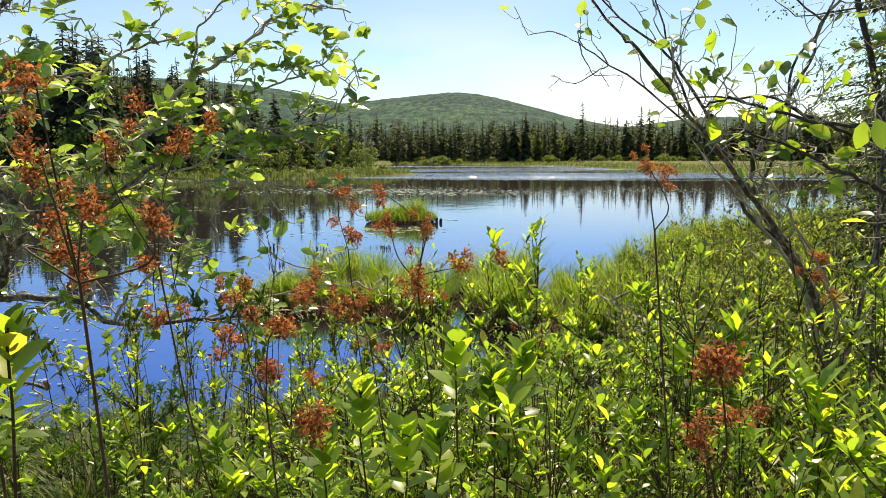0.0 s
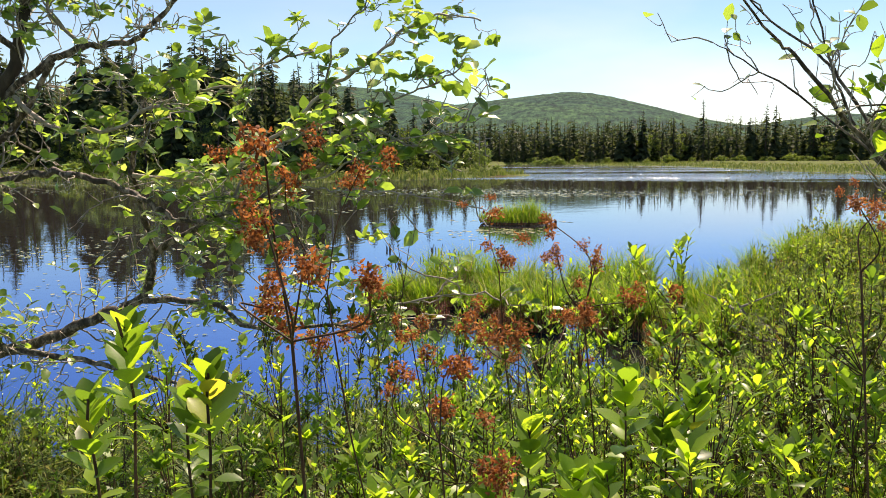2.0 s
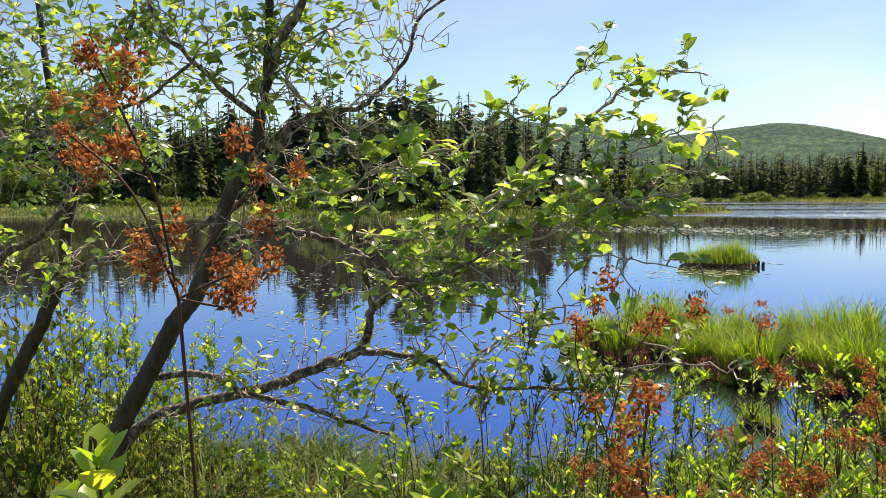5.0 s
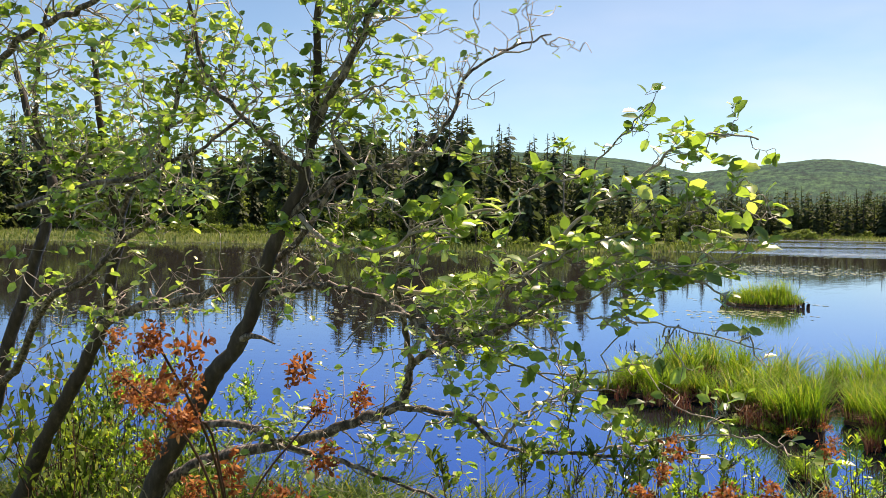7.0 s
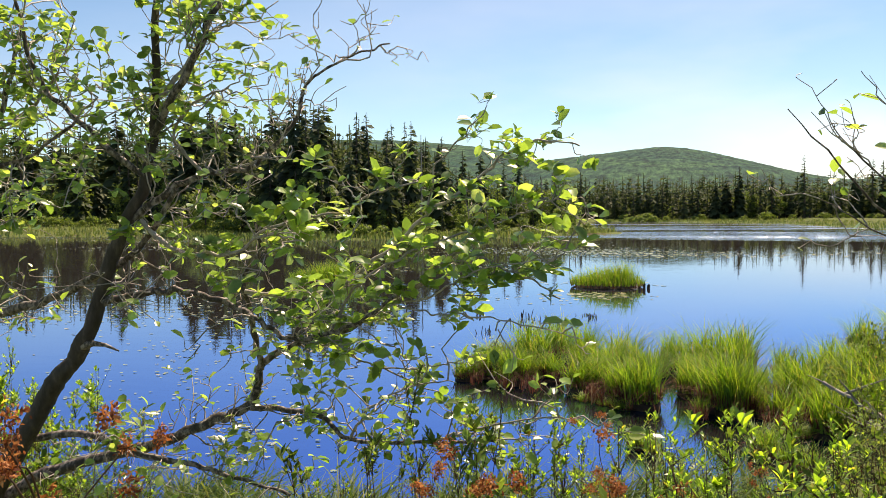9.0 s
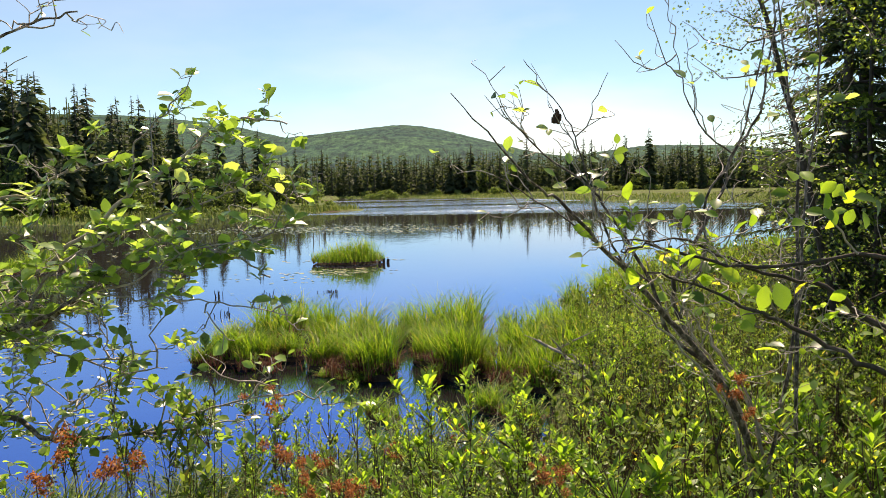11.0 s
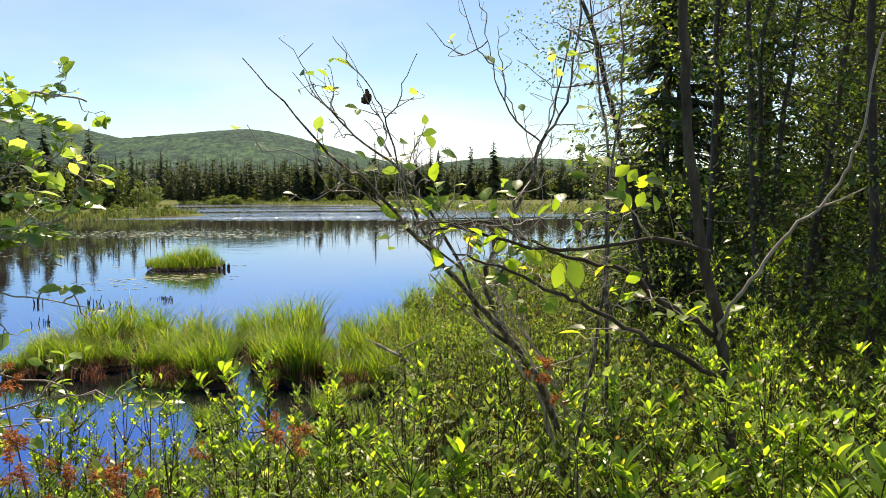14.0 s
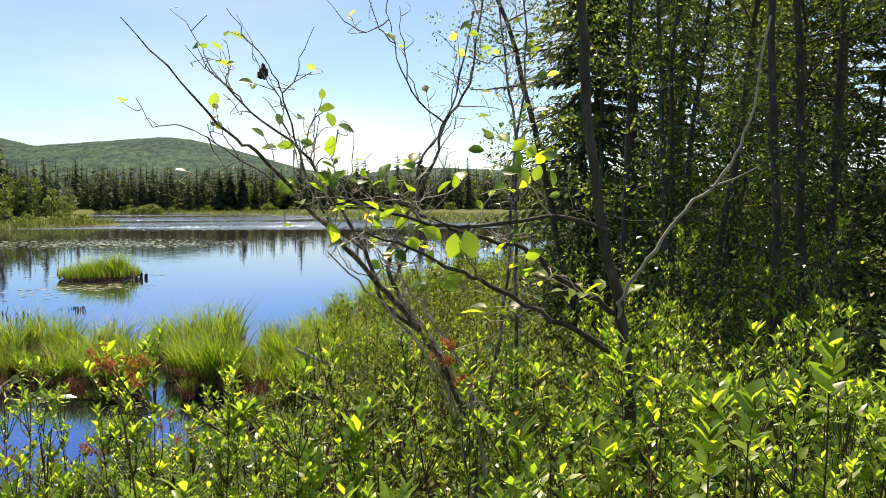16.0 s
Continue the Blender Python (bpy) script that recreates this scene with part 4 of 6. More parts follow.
def lily_pads():
    rng = np.random.default_rng(29)
    ang = np.linspace(0.35, 2 * np.pi - 0.35, 9)
    disc = np.concatenate([[(0.0, 0.0, 0.0)], np.stack([np.cos(ang), np.sin(ang), 0.03 * np.sin(ang * 2)], -1)])
    fan = np.array([(0, 1 + 2 * k, 2 + 2 * k, 3 + 2 * k) for k in range(4)])
    g = Geo()
    for cx, cy, sx, sy, n in ((-5, 44, 6.5, 4.0, 700), (1, 41, 5, 2.2, 260), (-1.7, 21.9, 1.2, 0.7, 110), (-1.7, 25.2, 1.6, 0.5, 40), (-8.2, 10.8, 2.2, 2.2, 55), (-7.5, 7.8, 1.6, 0.9, 40), (-16, 15.5, 4.5, 2.5, 170),
                              (-2.8, 20.5, 1.5, 1.2, 30), (9.5, 44, 5, 4, 200), (-34, 44, 12, 3.5, 260), (3, 62, 6, 4, 160), (-9, 30, 4, 2.5, 60), (-5.5, 9.5, 3.0, 4.0, 180), (-11, 16, 4, 3, 200), (-4.5, 6.8, 1.6, 0.9, 60), (-4, 43, 9, 3, 260), (-62, 57, 18, 3.5, 600), (-38, 55, 11, 3.5, 420)):
        x, y = rng.normal(cx, sx * 0.55, n), rng.normal(cy, sy * 0.55, n)
        k = depth_into_land(x, y) < -0.4
        at = np.stack([x, y, rng.uniform(0.006, 0.016, n)], -1)[k]
        az = rng.uniform(0, 6.28, len(at))
        nn = rng.normal(0, 0.05, (len(at), 3))
        nn[:, 2] = 1
        scatter(g, (disc, fan), at, np.stack([np.cos(az), np.sin(az), np.zeros(len(at))], -1), nn, rng.uniform(0.035, 0.075, len(at)) * np.clip(at[:, 1] / 18, 0.5, 1.5))
    tagged(new("lily_pads", g.mesh("lily_pads", M_PAD)), "scattered floating green and brownish lily pads on the pond", "lily pads", kind="stuff")


lily_pads()

# ---- the alder over the water ----


def twigs_and_leaves(lines, rng, wood, per_m, reach, leaves_per, leaf, lift=0.25, sub=2, thick=1.0, crook=1.0):
    """Crooked side twigs along some lines; returns places, directions, normals and sizes of leaves, bunched at the twigs' ends."""
    at, d, n, sz = [], [], [], []
    for line in lines:
        seg = np.linalg.norm(np.diff(line, axis=0), axis=1).sum()
        for _ in range(max(1, int(seg * per_m))):
            i = int(rng.integers(1, len(line)))
            t = unit(line[i] - line[i - 1])
            g = unit(rng.normal(0, 1, 3) * np.array([1, 0.8, 0.8]) + t * 0.6 + np.array([0, 0, lift]))
            ln = reach * rng.uniform(0.35, 1.2)
            p0 = line[i]
            p1 = p0 + g * ln * 0.35 + rng.normal(0, 0.13 * ln * crook, 3)
            p2 = p0 + g * ln * 0.7 + rng.normal(0, 0.16 * ln * crook, 3)
            p3 = p0 + g * ln + rng.normal(0, 0.18 * ln * crook, 3) + np.array([0, 0, lift * 0.3 * ln])
            tl = smooth_line([p0, p1, p2, p3], 3, 0.010 * ln / 0.3 * crook, rng)
            tube(wood, tl, 0.0048 * (0.5 + ln) * thick, 0.0014 * thick, 5)
            ends = [tl]
            for _s in range(sub):
                j = int(rng.integers(2, len(tl)))
                g2 = unit(g + rng.normal(0, 0.7, 3))
                e = tl[j] + g2 * ln * rng.uniform(0.25, 0.5)
                t2 = smooth_line([tl[j], (tl[j] + e) / 2 + rng.normal(0, 0.02, 3), e], 3)
                tube(wood, t2, 0.0021 * thick, 0.0011 * thick, 3)
                ends.append(t2)
            for e in ends:
                k = int(rng.poisson(leaves_per))
                az = rng.uniform(0, 6.28)
                for q in range(k):
                    u = (len(e) - 1) * (1 - 0.5 * (q / max(k, 1)) * rng.uniform(0.6, 1.1))
                    j = min(int(u), len(e) - 2)
                    run = unit(e[j + 1] - e[j])
                    az += 2.5
                    ld = run * 0.55 + np.array([np.cos(az), np.sin(az), 0.15]) * 0.8 + rng.normal(0, 0.25, 3)
                    at.append(e[j] + (e[j + 1] - e[j]) * (u - j))
                    d.append(unit(ld))
                    n.append(np.array([0, -0.25, 1.0]) + rng.normal(0, 0.5, 3))
                    sz.append(leaf * rng.uniform(0.5, 1.25))
    return np.array(at), np.array(d), np.array(n), np.array(sz)


# limbs: (points, thick radius, thin radius)
ALDER_STEMS = (
    ([(-2.95, 1.45, 0.35), (-2.53, 1.45, 1.31), (-2.19, 1.46, 1.84), (-2.03, 1.47, 2.05), (-1.91, 1.47, 2.33), (-1.75, 1.48, 2.67), (-1.71, 1.49, 2.86), (-1.69, 1.5, 3.5)], 0.048, 0.012),
    ([(-4.3, 1.95, 0.3), (-3.85, 1.9, 1.1), (-3.46, 1.85, 1.61), (-3.18, 1.8, 1.96), (-3.0, 1.75, 2.44), (-3.02, 1.7, 2.7), (-3.1, 1.7, 3.3)], 0.052, 0.012),
    ([(-4.7, 2.05, 0.3), (-4.36, 2.0, 1.17), (-4.06, 2.0, 1.94), (-3.85, 2.0, 2.38), (-3.77, 2.0, 2.69), (-3.9, 2.0, 2.94), (-4.04, 2.0, 3.3)], 0.045, 0.016),
)
ALDER_LIMBS = (
    ([(-1.71, 1.47, 2.82), (-1.5, 1.4, 3.04), (-1.42, 1.4, 3.19), (-1.2, 1.4, 3.55)], 0.016, 0.009),
    ([(-3.16, 1.78, 1.97), (-2.87, 1.69, 2.07), (-2.38, 1.62, 2.17), (-2.11, 1.56, 2.26), (-1.8, 1.5, 2.4), (-1.6, 1.45, 2.62)], 0.026, 0.010),
    ([(-4.21, 2.0, 1.55), (-3.85, 1.85, 1.72), (-3.42, 1.68, 2.08), (-3.11, 1.65, 2.2), (-2.83, 1.62, 2.39), (-2.55, 1.6, 2.52)], 0.026, 0.010),
    ([(-2.60, 1.46, 1.25), (-2.36, 1.58, 1.47), (-1.9, 1.65, 1.6), (-1.66, 1.7, 1.7), (-1.51, 1.75, 1.76), (-1.45, 1.74, 1.86), (-1.43, 1.74, 1.94), (-1.27, 1.73, 2.03),
      (-1.11, 1.72, 2.07), (-0.97, 1.71, 2.14), (-0.82, 1.71, 2.23), (-0.66, 1.7, 2.34)], 0.028, 0.006),
    ([(-1.43, 1.73, 1.92), (-1.42, 1.65, 2.12), (-1.42, 1.6, 2.28), (-1.33, 1.55, 2.39), (-1.32, 1.5, 2.55)], 0.014, 0.006),
    ([(-2.38, 1.46, 1.64), (-2.1, 1.54, 1.67), (-1.94, 1.58, 1.6), (-1.71, 1.62, 1.56), (-1.53, 1.66, 1.51), (-1.3, 1.7, 1.44)], 0.018, 0.007),
    ([(-1.51, 1.75, 1.76), (-1.32, 1.72, 1.77), (-1.16, 1.69, 1.76), (-1.03, 1.66, 1.69), (-0.71, 1.63, 1.71), (-0.47, 1.6, 1.74)], 0.014, 0.005),
    ([(-1.93, 1.46, 2.20), (-1.76, 1.46, 2.24), (-1.59, 1.46, 2.25), (-1.42, 1.47, 2.21), (-1.29, 1.48, 2.15), (-1.19, 1.49, 2.09), (-1.05, 1.49, 2.11), (-0.93, 1.5, 2.15), (-0.75, 1.52, 2.28)], 0.015, 0.006),
    ([(-1.82, 1.48, 2.5), (-1.62, 1.48, 2.63), (-1.5, 1.51, 2.68), (-1.37, 1.54, 2.69), (-1.3, 1.57, 2.75), (-1.2, 1.61, 2.88), (-1.17, 1.64, 3.0), (-1.03, 1.67, 3.09), (-0.87, 1.7, 3.14)], 0.015, 0.003),
    ([(-3.1, 1.3, 2.54), (-2.58, 1.2, 2.62), (-2.33, 1.2, 2.64), (-2.16, 1.2, 2.69), (-1.97, 1.2, 2.75), (-1.8, 1.2, 2.86)], 0.013, 0.005),
    ([(-1.42, 1.6, 2.24), (-1.14, 1.63, 2.23), (-0.93, 1.65, 2.35), (-0.73, 1.68, 2.52), (-0.57, 1.71, 2.63), (-0.46, 1.74, 2.73), (-0.34, 1.76, 2.78), (-0.2, 1.79, 2.76)], 0.010, 0.003),
    ([(-0.82, 1.68, 2.23), (-0.59, 1.57, 2.39), (-0.42, 1.55, 2.34), (-0.33, 1.52, 2.31), (-0.23, 1.5, 2.25)], 0.006, 0.003),
    ([(-0.82, 1.6, 2.2), (-0.66, 1.5, 2.19), (-0.49, 1.47, 2.19), (-0.31, 1.43, 2.17), (-0.15, 1.4, 2.14)], 0.004, 0.002),
    ([(-0.73, 1.68, 2.52), (-0.70, 1.7, 2.7), (-0.6, 1.7, 2.8), (-0.52, 1.72, 2.9)], 0.005, 0.002),
    ([(-3.0, 1.75, 2.44), (-2.75, 1.6, 2.62), (-2.5, 1.5, 2.72), (-2.3, 1.4, 2.95), (-2.2, 1.4, 3.25)], 0.018, 0.007),
    ([(-3.05, 1.7, 2.6), (-3.2, 1.5, 2.85), (-3.1, 1.4, 3.1), (-2.9, 1.3, 3.35)], 0.016, 0.007),
    ([(-1.75, 1.48, 2.67), (-1.95, 1.4, 2.85), (-2.1, 1.35, 3.05), (-2.15, 1.3, 3.35)], 0.014, 0.006),
    ([(-1.7, 1.49, 2.95), (-1.55, 1.55, 3.15), (-1.5, 1.6, 3.4)], 0.012, 0.006),
    ([(-1.32, 1.5, 2.45), (-1.14, 1.49, 2.52), (-0.98, 1.47, 2.53), (-0.84, 1.46, 2.6), (-0.7, 1.45, 2.63)], 0.006, 0.003),
    ([(-1.05, 1.55, 2.11), (-0.97, 1.57, 2.26), (-0.85, 1.59, 2.35), (-0.63, 1.61, 2.44), (-0.44, 1.63, 2.5), (-0.33, 1.65, 2.54)], 0.006, 0.003),
    ([(-0.98, 1.6, 2.15), (-0.82, 1.58, 2.21), (-0.67, 1.56, 2.25), (-0.55, 1.54, 2.32), (-0.41, 1.52, 2.36), (-0.25, 1.5, 2.38)], 0.005, 0.002),
    ([(-1.03, 1.66, 1.69), (-0.92, 1.6, 1.83), (-0.74, 1.55, 1.93), (-0.58, 1.5, 1.96)], 0.006, 0.002),
    ([(-0.71, 1.63, 1.71), (-0.55, 1.62, 1.77), (-0.34, 1.61, 1.82), (-0.17, 1.6, 1.84)], 0.006, 0.002),
    ([(-1.11, 1.7, 2.07), (-0.98, 1.67, 1.98), (-0.82, 1.63, 1.97), (-0.65, 1.6, 2.0)], 0.005, 0.002),
    ([(-1.75, 1.45, 2.51), (-1.57, 1.41, 2.4), (-1.37, 1.38, 2.39), (-1.18, 1.34, 2.46), (-1.03, 1.3, 2.44)], 0.010, 0.003),
    ([(-1.52, 1.5, 2.68), (-1.64, 1.5, 2.8), (-1.55, 1.5, 2.93), (-1.41, 1.5, 2.98)], 0.008, 0.003),
    ([(-3.2, 1.7, 2.6), (-3.1, 1.62, 2.75), (-2.7, 1.55, 2.82), (-2.3, 1.47, 2.9), (-2.05, 1.4, 3.05)], 0.012, 0.005),
    ([(-2.95, 1.1, 3.05), (-2.68, 1.0, 3.14), (-2.45, 1.0, 3.2), (-2.28, 1.0, 3.24), (-2.0, 1.0, 3.4)], 0.014, 0.009),
)


def alder():
    rng = np.random.default_rng(51)
    ob = thing("alder_tree", (-2.95, 1.45, 0.3), "leaning many-stemmed alder with crooked dark limbs over the water", "tree")
    org = np.array([-2.95, 1.45, 0.3])
    lines = []
    for name, limbs in (("trunk", ALDER_STEMS), ("limb", ALDER_LIMBS)):
        for pts, r0, r1 in limbs:
            line = smooth_line(pts, 5, 0.004, rng)
            fat = smooth_line(line, 3)
            g = Geo()
            slim = 0.92 if name == "limb" else 0.98
            tube(g, fat - org, r0 * slim, r1 * slim, 9 if r0 > 0.012 else 6, 0.06, rng)
            part(name, g.mesh("alder_" + name, (M_DARK_BARK if name == "trunk" else M_BARK) if r0 > 0.0125 else M_TWIG), ob)
            lines.append(line)
    g = Geo()
    tube(g, np.array([(-2.04, 1.46, 2.03), (-1.97, 1.44, 2.05), (-1.9, 1.42, 2.05), (-1.84, 1.42, 2.03)]) - org, 0.017, 0.003, 6)
    part("broken_stub", g.mesh("alder_stub", M_BARK), ob, "short broken branch stub")
    wood = Geo()
    big, fine = lines[:3], lines[3:]
    upper = [ln[len(ln) * 2 // 3:] for ln in big]
    sets = [twigs_and_leaves([fine[0], fine[9]] + fine[14:18] + fine[25:28] + upper, rng, wood, 25, 0.30, 4.3, 0.044, 0.3, 3, 0.9),
            twigs_and_leaves([fine[8]], rng, wood, 22, 0.24, 0.5, 0.036, 0.5, 4),
            twigs_and_leaves([fine[10], fine[11]], rng, wood, 28, 0.12, 3.1, 0.051, 0.15, 1, 0.65, 0.7),
            twigs_and_leaves([fine[13]], rng, wood, 18, 0.08, 2.6, 0.052, 0.1, 1, 0.65, 0.7),
            twigs_and_leaves([fine[3][34:], fine[7][20:], fine[18], fine[19], fine[20], fine[24]], rng, wood, 18, 0.19, 2.8, 0.055, 0.15, 3),
            twigs_and_leaves([fine[6], fine[5], fine[21], fine[22], fine[23]], rng, wood, 19, 0.22, 2.6, 0.046, 0.15, 3),
            twigs_and_leaves([fine[12], fine[4]], rng, wood, 10, 0.13, 1.5, 0.055, 0.0, 1),
            twigs_and_leaves([fine[1], fine[2]], rng, wood, 16, 0.24, 1.6, 0.046, 0.2, 3),
            twigs_and_leaves([fine[3][:24], fine[7][:20]], rng, wood, 15, 0.24, 0.7, 0.044, 0.1, 3)]
    wv = np.concatenate(wood.v) - org
    part("twig_growth", mesh_np("alder_twigs", wv, np.concatenate(wood.f), M_TWIG), ob, "crooked thin grey-brown twigs", kind="stuff")
    at, d, n, sz = (np.concatenate([s[k] for s in sets]) for k in range(4))
    near = np.where((at[:, 0] > -0.85) & (at[:, 2] > 1.9))[0][:300]
    rest = np.setdiff1d(np.arange(len(at)), near)
    g = Geo()
    plain_oval = leaf_shape((0, 0.35, 0.75, 1.0), (0.02, 0.31, 0.27, 0.03), 0.3, 0.16)
    scatter(g, plain_oval, at[rest] - org, d[rest], n[rest], sz[rest])
    part("foliage", g.mesh("alder_foliage", M_ALDER), ob, "oval mid-green leaves", kind="stuff")
    leaf_objects("leaf", ME_ALDER_LEAF, ob, at[near] - org, d[near], n[near], sz[near])


alder()

# ---- the twiggy bush and the sapling ----
BUSH_LIMBS = (
    ([(1.32, 1.15, 0.7), (1.2, 1.1, 1.62), (1.1, 1.03, 1.92), (0.98, 0.97, 2.08), (0.88, 0.9, 2.18), (0.78, 0.83, 2.28), (0.67, 0.77, 2.39), (0.56, 0.7, 2.5), (0.5, 0.63, 2.53), (0.41, 0.57, 2.62), (0.31, 0.5, 2.72)], 0.015, 0.0015),
    ([(1.34, 1.15, 0.7), (1.2, 1.1, 1.62), (1.13, 1.09, 1.89), (1.05, 1.08, 2.02), (0.98, 1.07, 2.11), (0.94, 1.06, 2.24), (0.97, 1.05, 2.31), (1.0, 1.04, 2.38), (1.06, 1.03, 2.5), (1.09, 1.02, 2.61), (1.15, 1.01, 2.71), (1.19, 1.0, 2.95)], 0.014, 0.004),
    ([(0.78, 0.85, 2.28), (0.74, 0.87, 2.35), (0.69, 0.88, 2.47), (0.65, 0.9, 2.61), (0.63, 0.91, 2.68), (0.59, 0.93, 2.75)], 0.005, 0.002),
    ([(1.09, 1.02, 2.6), (0.99, 1.0, 2.68), (0.94, 1.0, 2.8), (0.92, 1.0, 2.88)], 0.004, 0.0015),
    ([(1.03, 1.0, 2.03), (0.91, 1.0, 2.13), (0.86, 1.0, 2.27), (0.77, 1.0, 2.42), (0.7, 1.0, 2.52), (0.58, 1.0, 2.61), (0.5, 1.0, 2.69)], 0.009, 0.003),
    ([(0.85, 0.97, 2.27), (0.68, 0.96, 2.4), (0.51, 0.96, 2.52), (0.44, 0.95, 2.56)], 0.005, 0.0015),
    ([(0.94, 1.0, 2.18), (1.0, 1.0, 2.33), (1.01, 1.0, 2.49), (1.06, 1.0, 2.57), (1.11, 1.0, 2.68), (1.16, 1.0, 2.9)], 0.006, 0.003),
    ([(1.55, 1.6, 0.8), (1.56, 1.6, 1.6), (1.55, 1.6, 2.26), (1.55, 1.6, 2.59), (1.51, 1.6, 2.84), (1.47, 1.6, 3.15)], 0.012, 0.004),
    ([(1.2, 1.06, 1.7), (1.28, 1.05, 2.1), (1.30, 1.05, 2.45), (1.36, 1.1, 2.8), (1.34, 1.1, 3.1)], 0.008, 0.003),
)
SAPLING_LIMBS = (
    ([(1.48, 0.76, 2.1), (1.4, 0.75, 2.14), (1.28, 0.75, 2.22), (1.2, 0.75, 2.28), (1.08, 0.75, 2.31), (0.99, 0.75, 2.34), (0.87, 0.75, 2.39), (0.7, 0.75, 2.4)], 0.009, 0.002),
    ([(1.49, 0.76, 1.98), (1.33, 0.7, 2.07), (1.18, 0.7, 2.15), (1.07, 0.7, 2.21), (0.98, 0.7, 2.25), (0.87, 0.7, 2.3), (0.76, 0.7, 2.33)], 0.008, 0.002),
    ([(1.43, 0.74, 2.32), (1.25, 0.7, 2.36), (1.02, 0.7, 2.33), (0.89, 0.7, 2.36), (0.76, 0.7, 2.39), (0.7, 0.7, 2.38)], 0.006, 0.002),
)


ME_BRIGHT_LEAF = mesh_np("bright_leaf", *LEAF_OVAL, M_SHRUB)


def bush_and_sapling():
    rng = np.random.default_rng(61)
    org = np.array([1.32, 1.15, 0.7])
    ob = thing("bare_twiggy_bush", org, "half-bare bush with long arching twigs and few leaves", "bush")
    lines = []
    for pts, r0, r1 in BUSH_LIMBS:
        line = smooth_line(pts, 4, 0.0025, rng)
        g = Geo()
        tube(g, line - org, r0 * 0.68, r1 * 0.6, 6, 0.06, rng)
        part("branch", g.mesh("bush_branch", M_BARK), ob)
        lines.append(line)
    for k in range(6):
        shift = np.append(rng.normal(0, 0.035, 2), 0.0)
        stem = smooth_line(np.array(BUSH_LIMBS[k % 2][0][:6]) + shift * np.linspace(0.6, 1.8, 6)[:, None], 4, 0.004, rng)
        g = Geo()
        tube(g, stem - org, 0.0055, 0.0018, 5, 0.06, rng)
        part("branch", g.mesh("bush_stem", M_TWIG), ob)
    wood = Geo()
    s1 = twigs_and_leaves([lines[0][8:26], lines[1][8:]] + lines[2:], rng, wood, 17, 0.16, 0.45, 0.036, 0.7, 2, 0.62, 0.4)
    part("twig_growth", mesh_np("bush_twigs", np.concatenate(wood.v) - org, np.concatenate(wood.f), M_TWIG), ob, "fine brown twigs", kind="stuff")
    leaf_objects("leaf", ME_ALDER_LEAF, ob, s1[0] - org, s1[1], s1[2], s1[3])
    g = Geo()
    c = np.array([0.60, 0.93, 2.70]) - org
    for k in range(14):
        p = c + rng.normal(0, 0.006, 3)
        ring = [p + np.array([0, 0, -0.007]), p, p + np.array([0, 0, 0.007])]
        tube(g, ring, 0.004, 0.004, 5)
        tube(g, [p + np.array([0, 0, -0.004]), p + np.array([0, 0, 0.004])], 0.0045, 0.0045, 6)
    part("catkin", g.mesh("catkin", M_STEM), ob, "dark round catkin")

    org = np.array([1.54, 0.75, 0.75])
    ob = thing("alder_sapling", org, "slim dark-barked sapling with broad bright leaves", "tree")
    g = Geo()
    tube(g, smooth_line([(1.54, 0.75, 0.6), (1.51, 0.75, 1.65), (1.5, 0.76, 1.95), (1.48, 0.76, 2.11), (1.43, 0.77, 2.31), (1.4, 0.78, 2.53), (1.38, 0.79, 2.74), (1.37, 0.79, 2.95), (1.34, 0.8, 3.6)], 4, 0.003, rng) - org, 0.0165, 0.0115, 10, 0.05, rng)
    part("trunk", g.mesh("sapling_trunk", M_DARK_BARK), ob)
    lines = []
    for pts, r0, r1 in SAPLING_LIMBS:
        line = smooth_line(pts, 4, 0.004, rng)
        g = Geo()
        tube(g, line - org, r0, r1, 6, 0.06, rng)
        part("limb", g.mesh("sapling_limb", M_DARK_BARK), ob)
        lines.append(line)
    wood = Geo()
    s = twigs_and_leaves(lines, rng, wood, 18, 0.12, 1.3, 0.045, 0.35, 1, 0.6, 0.6)
    part("twig_growth", mesh_np("sapling_twigs", np.concatenate(wood.v) - org, np.concatenate(wood.f), M_TWIG), ob, "short brown twigs", kind="stuff")
    leaf_objects("leaf", ME_BRIGHT_LEAF, ob, s[0] - org, s[1], s[2], s[3])
    # broad leaves in clusters, seen against the light
    g = Geo()
    tube(g, smooth_line([(1.25, 0.70, 2.36), (1.17, 0.65, 2.43), (1.12, 0.61, 2.51)], 4, 0.003, rng) - org, 0.003, 0.0012, 5)
    tube(g, smooth_line([(1.07, 0.70, 2.21), (0.98, 0.55, 2.28), (0.915, 0.42, 2.34)], 4, 0.003, rng) - org, 0.003, 0.0012, 5)
    part("twig", g.mesh("sapling_twig", M_TWIG), ob)
    pair = np.array([(0.905, 0.41, 2.335), (0.925, 0.41, 2.34)])
    leaf_objects("leaf", ME_BRIGHT_LEAF, ob, pair - org, np.array([(-0.25, -0.2, -1.0), (0.3, -0.2, -1.0)]), np.array([(0.1, -1.0, 0.2), (-0.1, -1.0, 0.2)]), np.array([0.05, 0.056]))
    bunch = np.array([1.13, 0.60, 2.49]) + rng.normal(0, 1, (17, 3)) * np.array([0.055, 0.04, 0.028])
    leaf_objects("leaf", ME_BRIGHT_LEAF, ob, bunch - org, rng.normal(0, 0.6, (17, 3)) + np.array([0, -0.1, -0.2]),
                 rng.normal(0, 0.4, (17, 3)) + np.array([0.1, -0.9, 0.5]), rng.uniform(0.032, 0.047, 17))

    g = Geo()
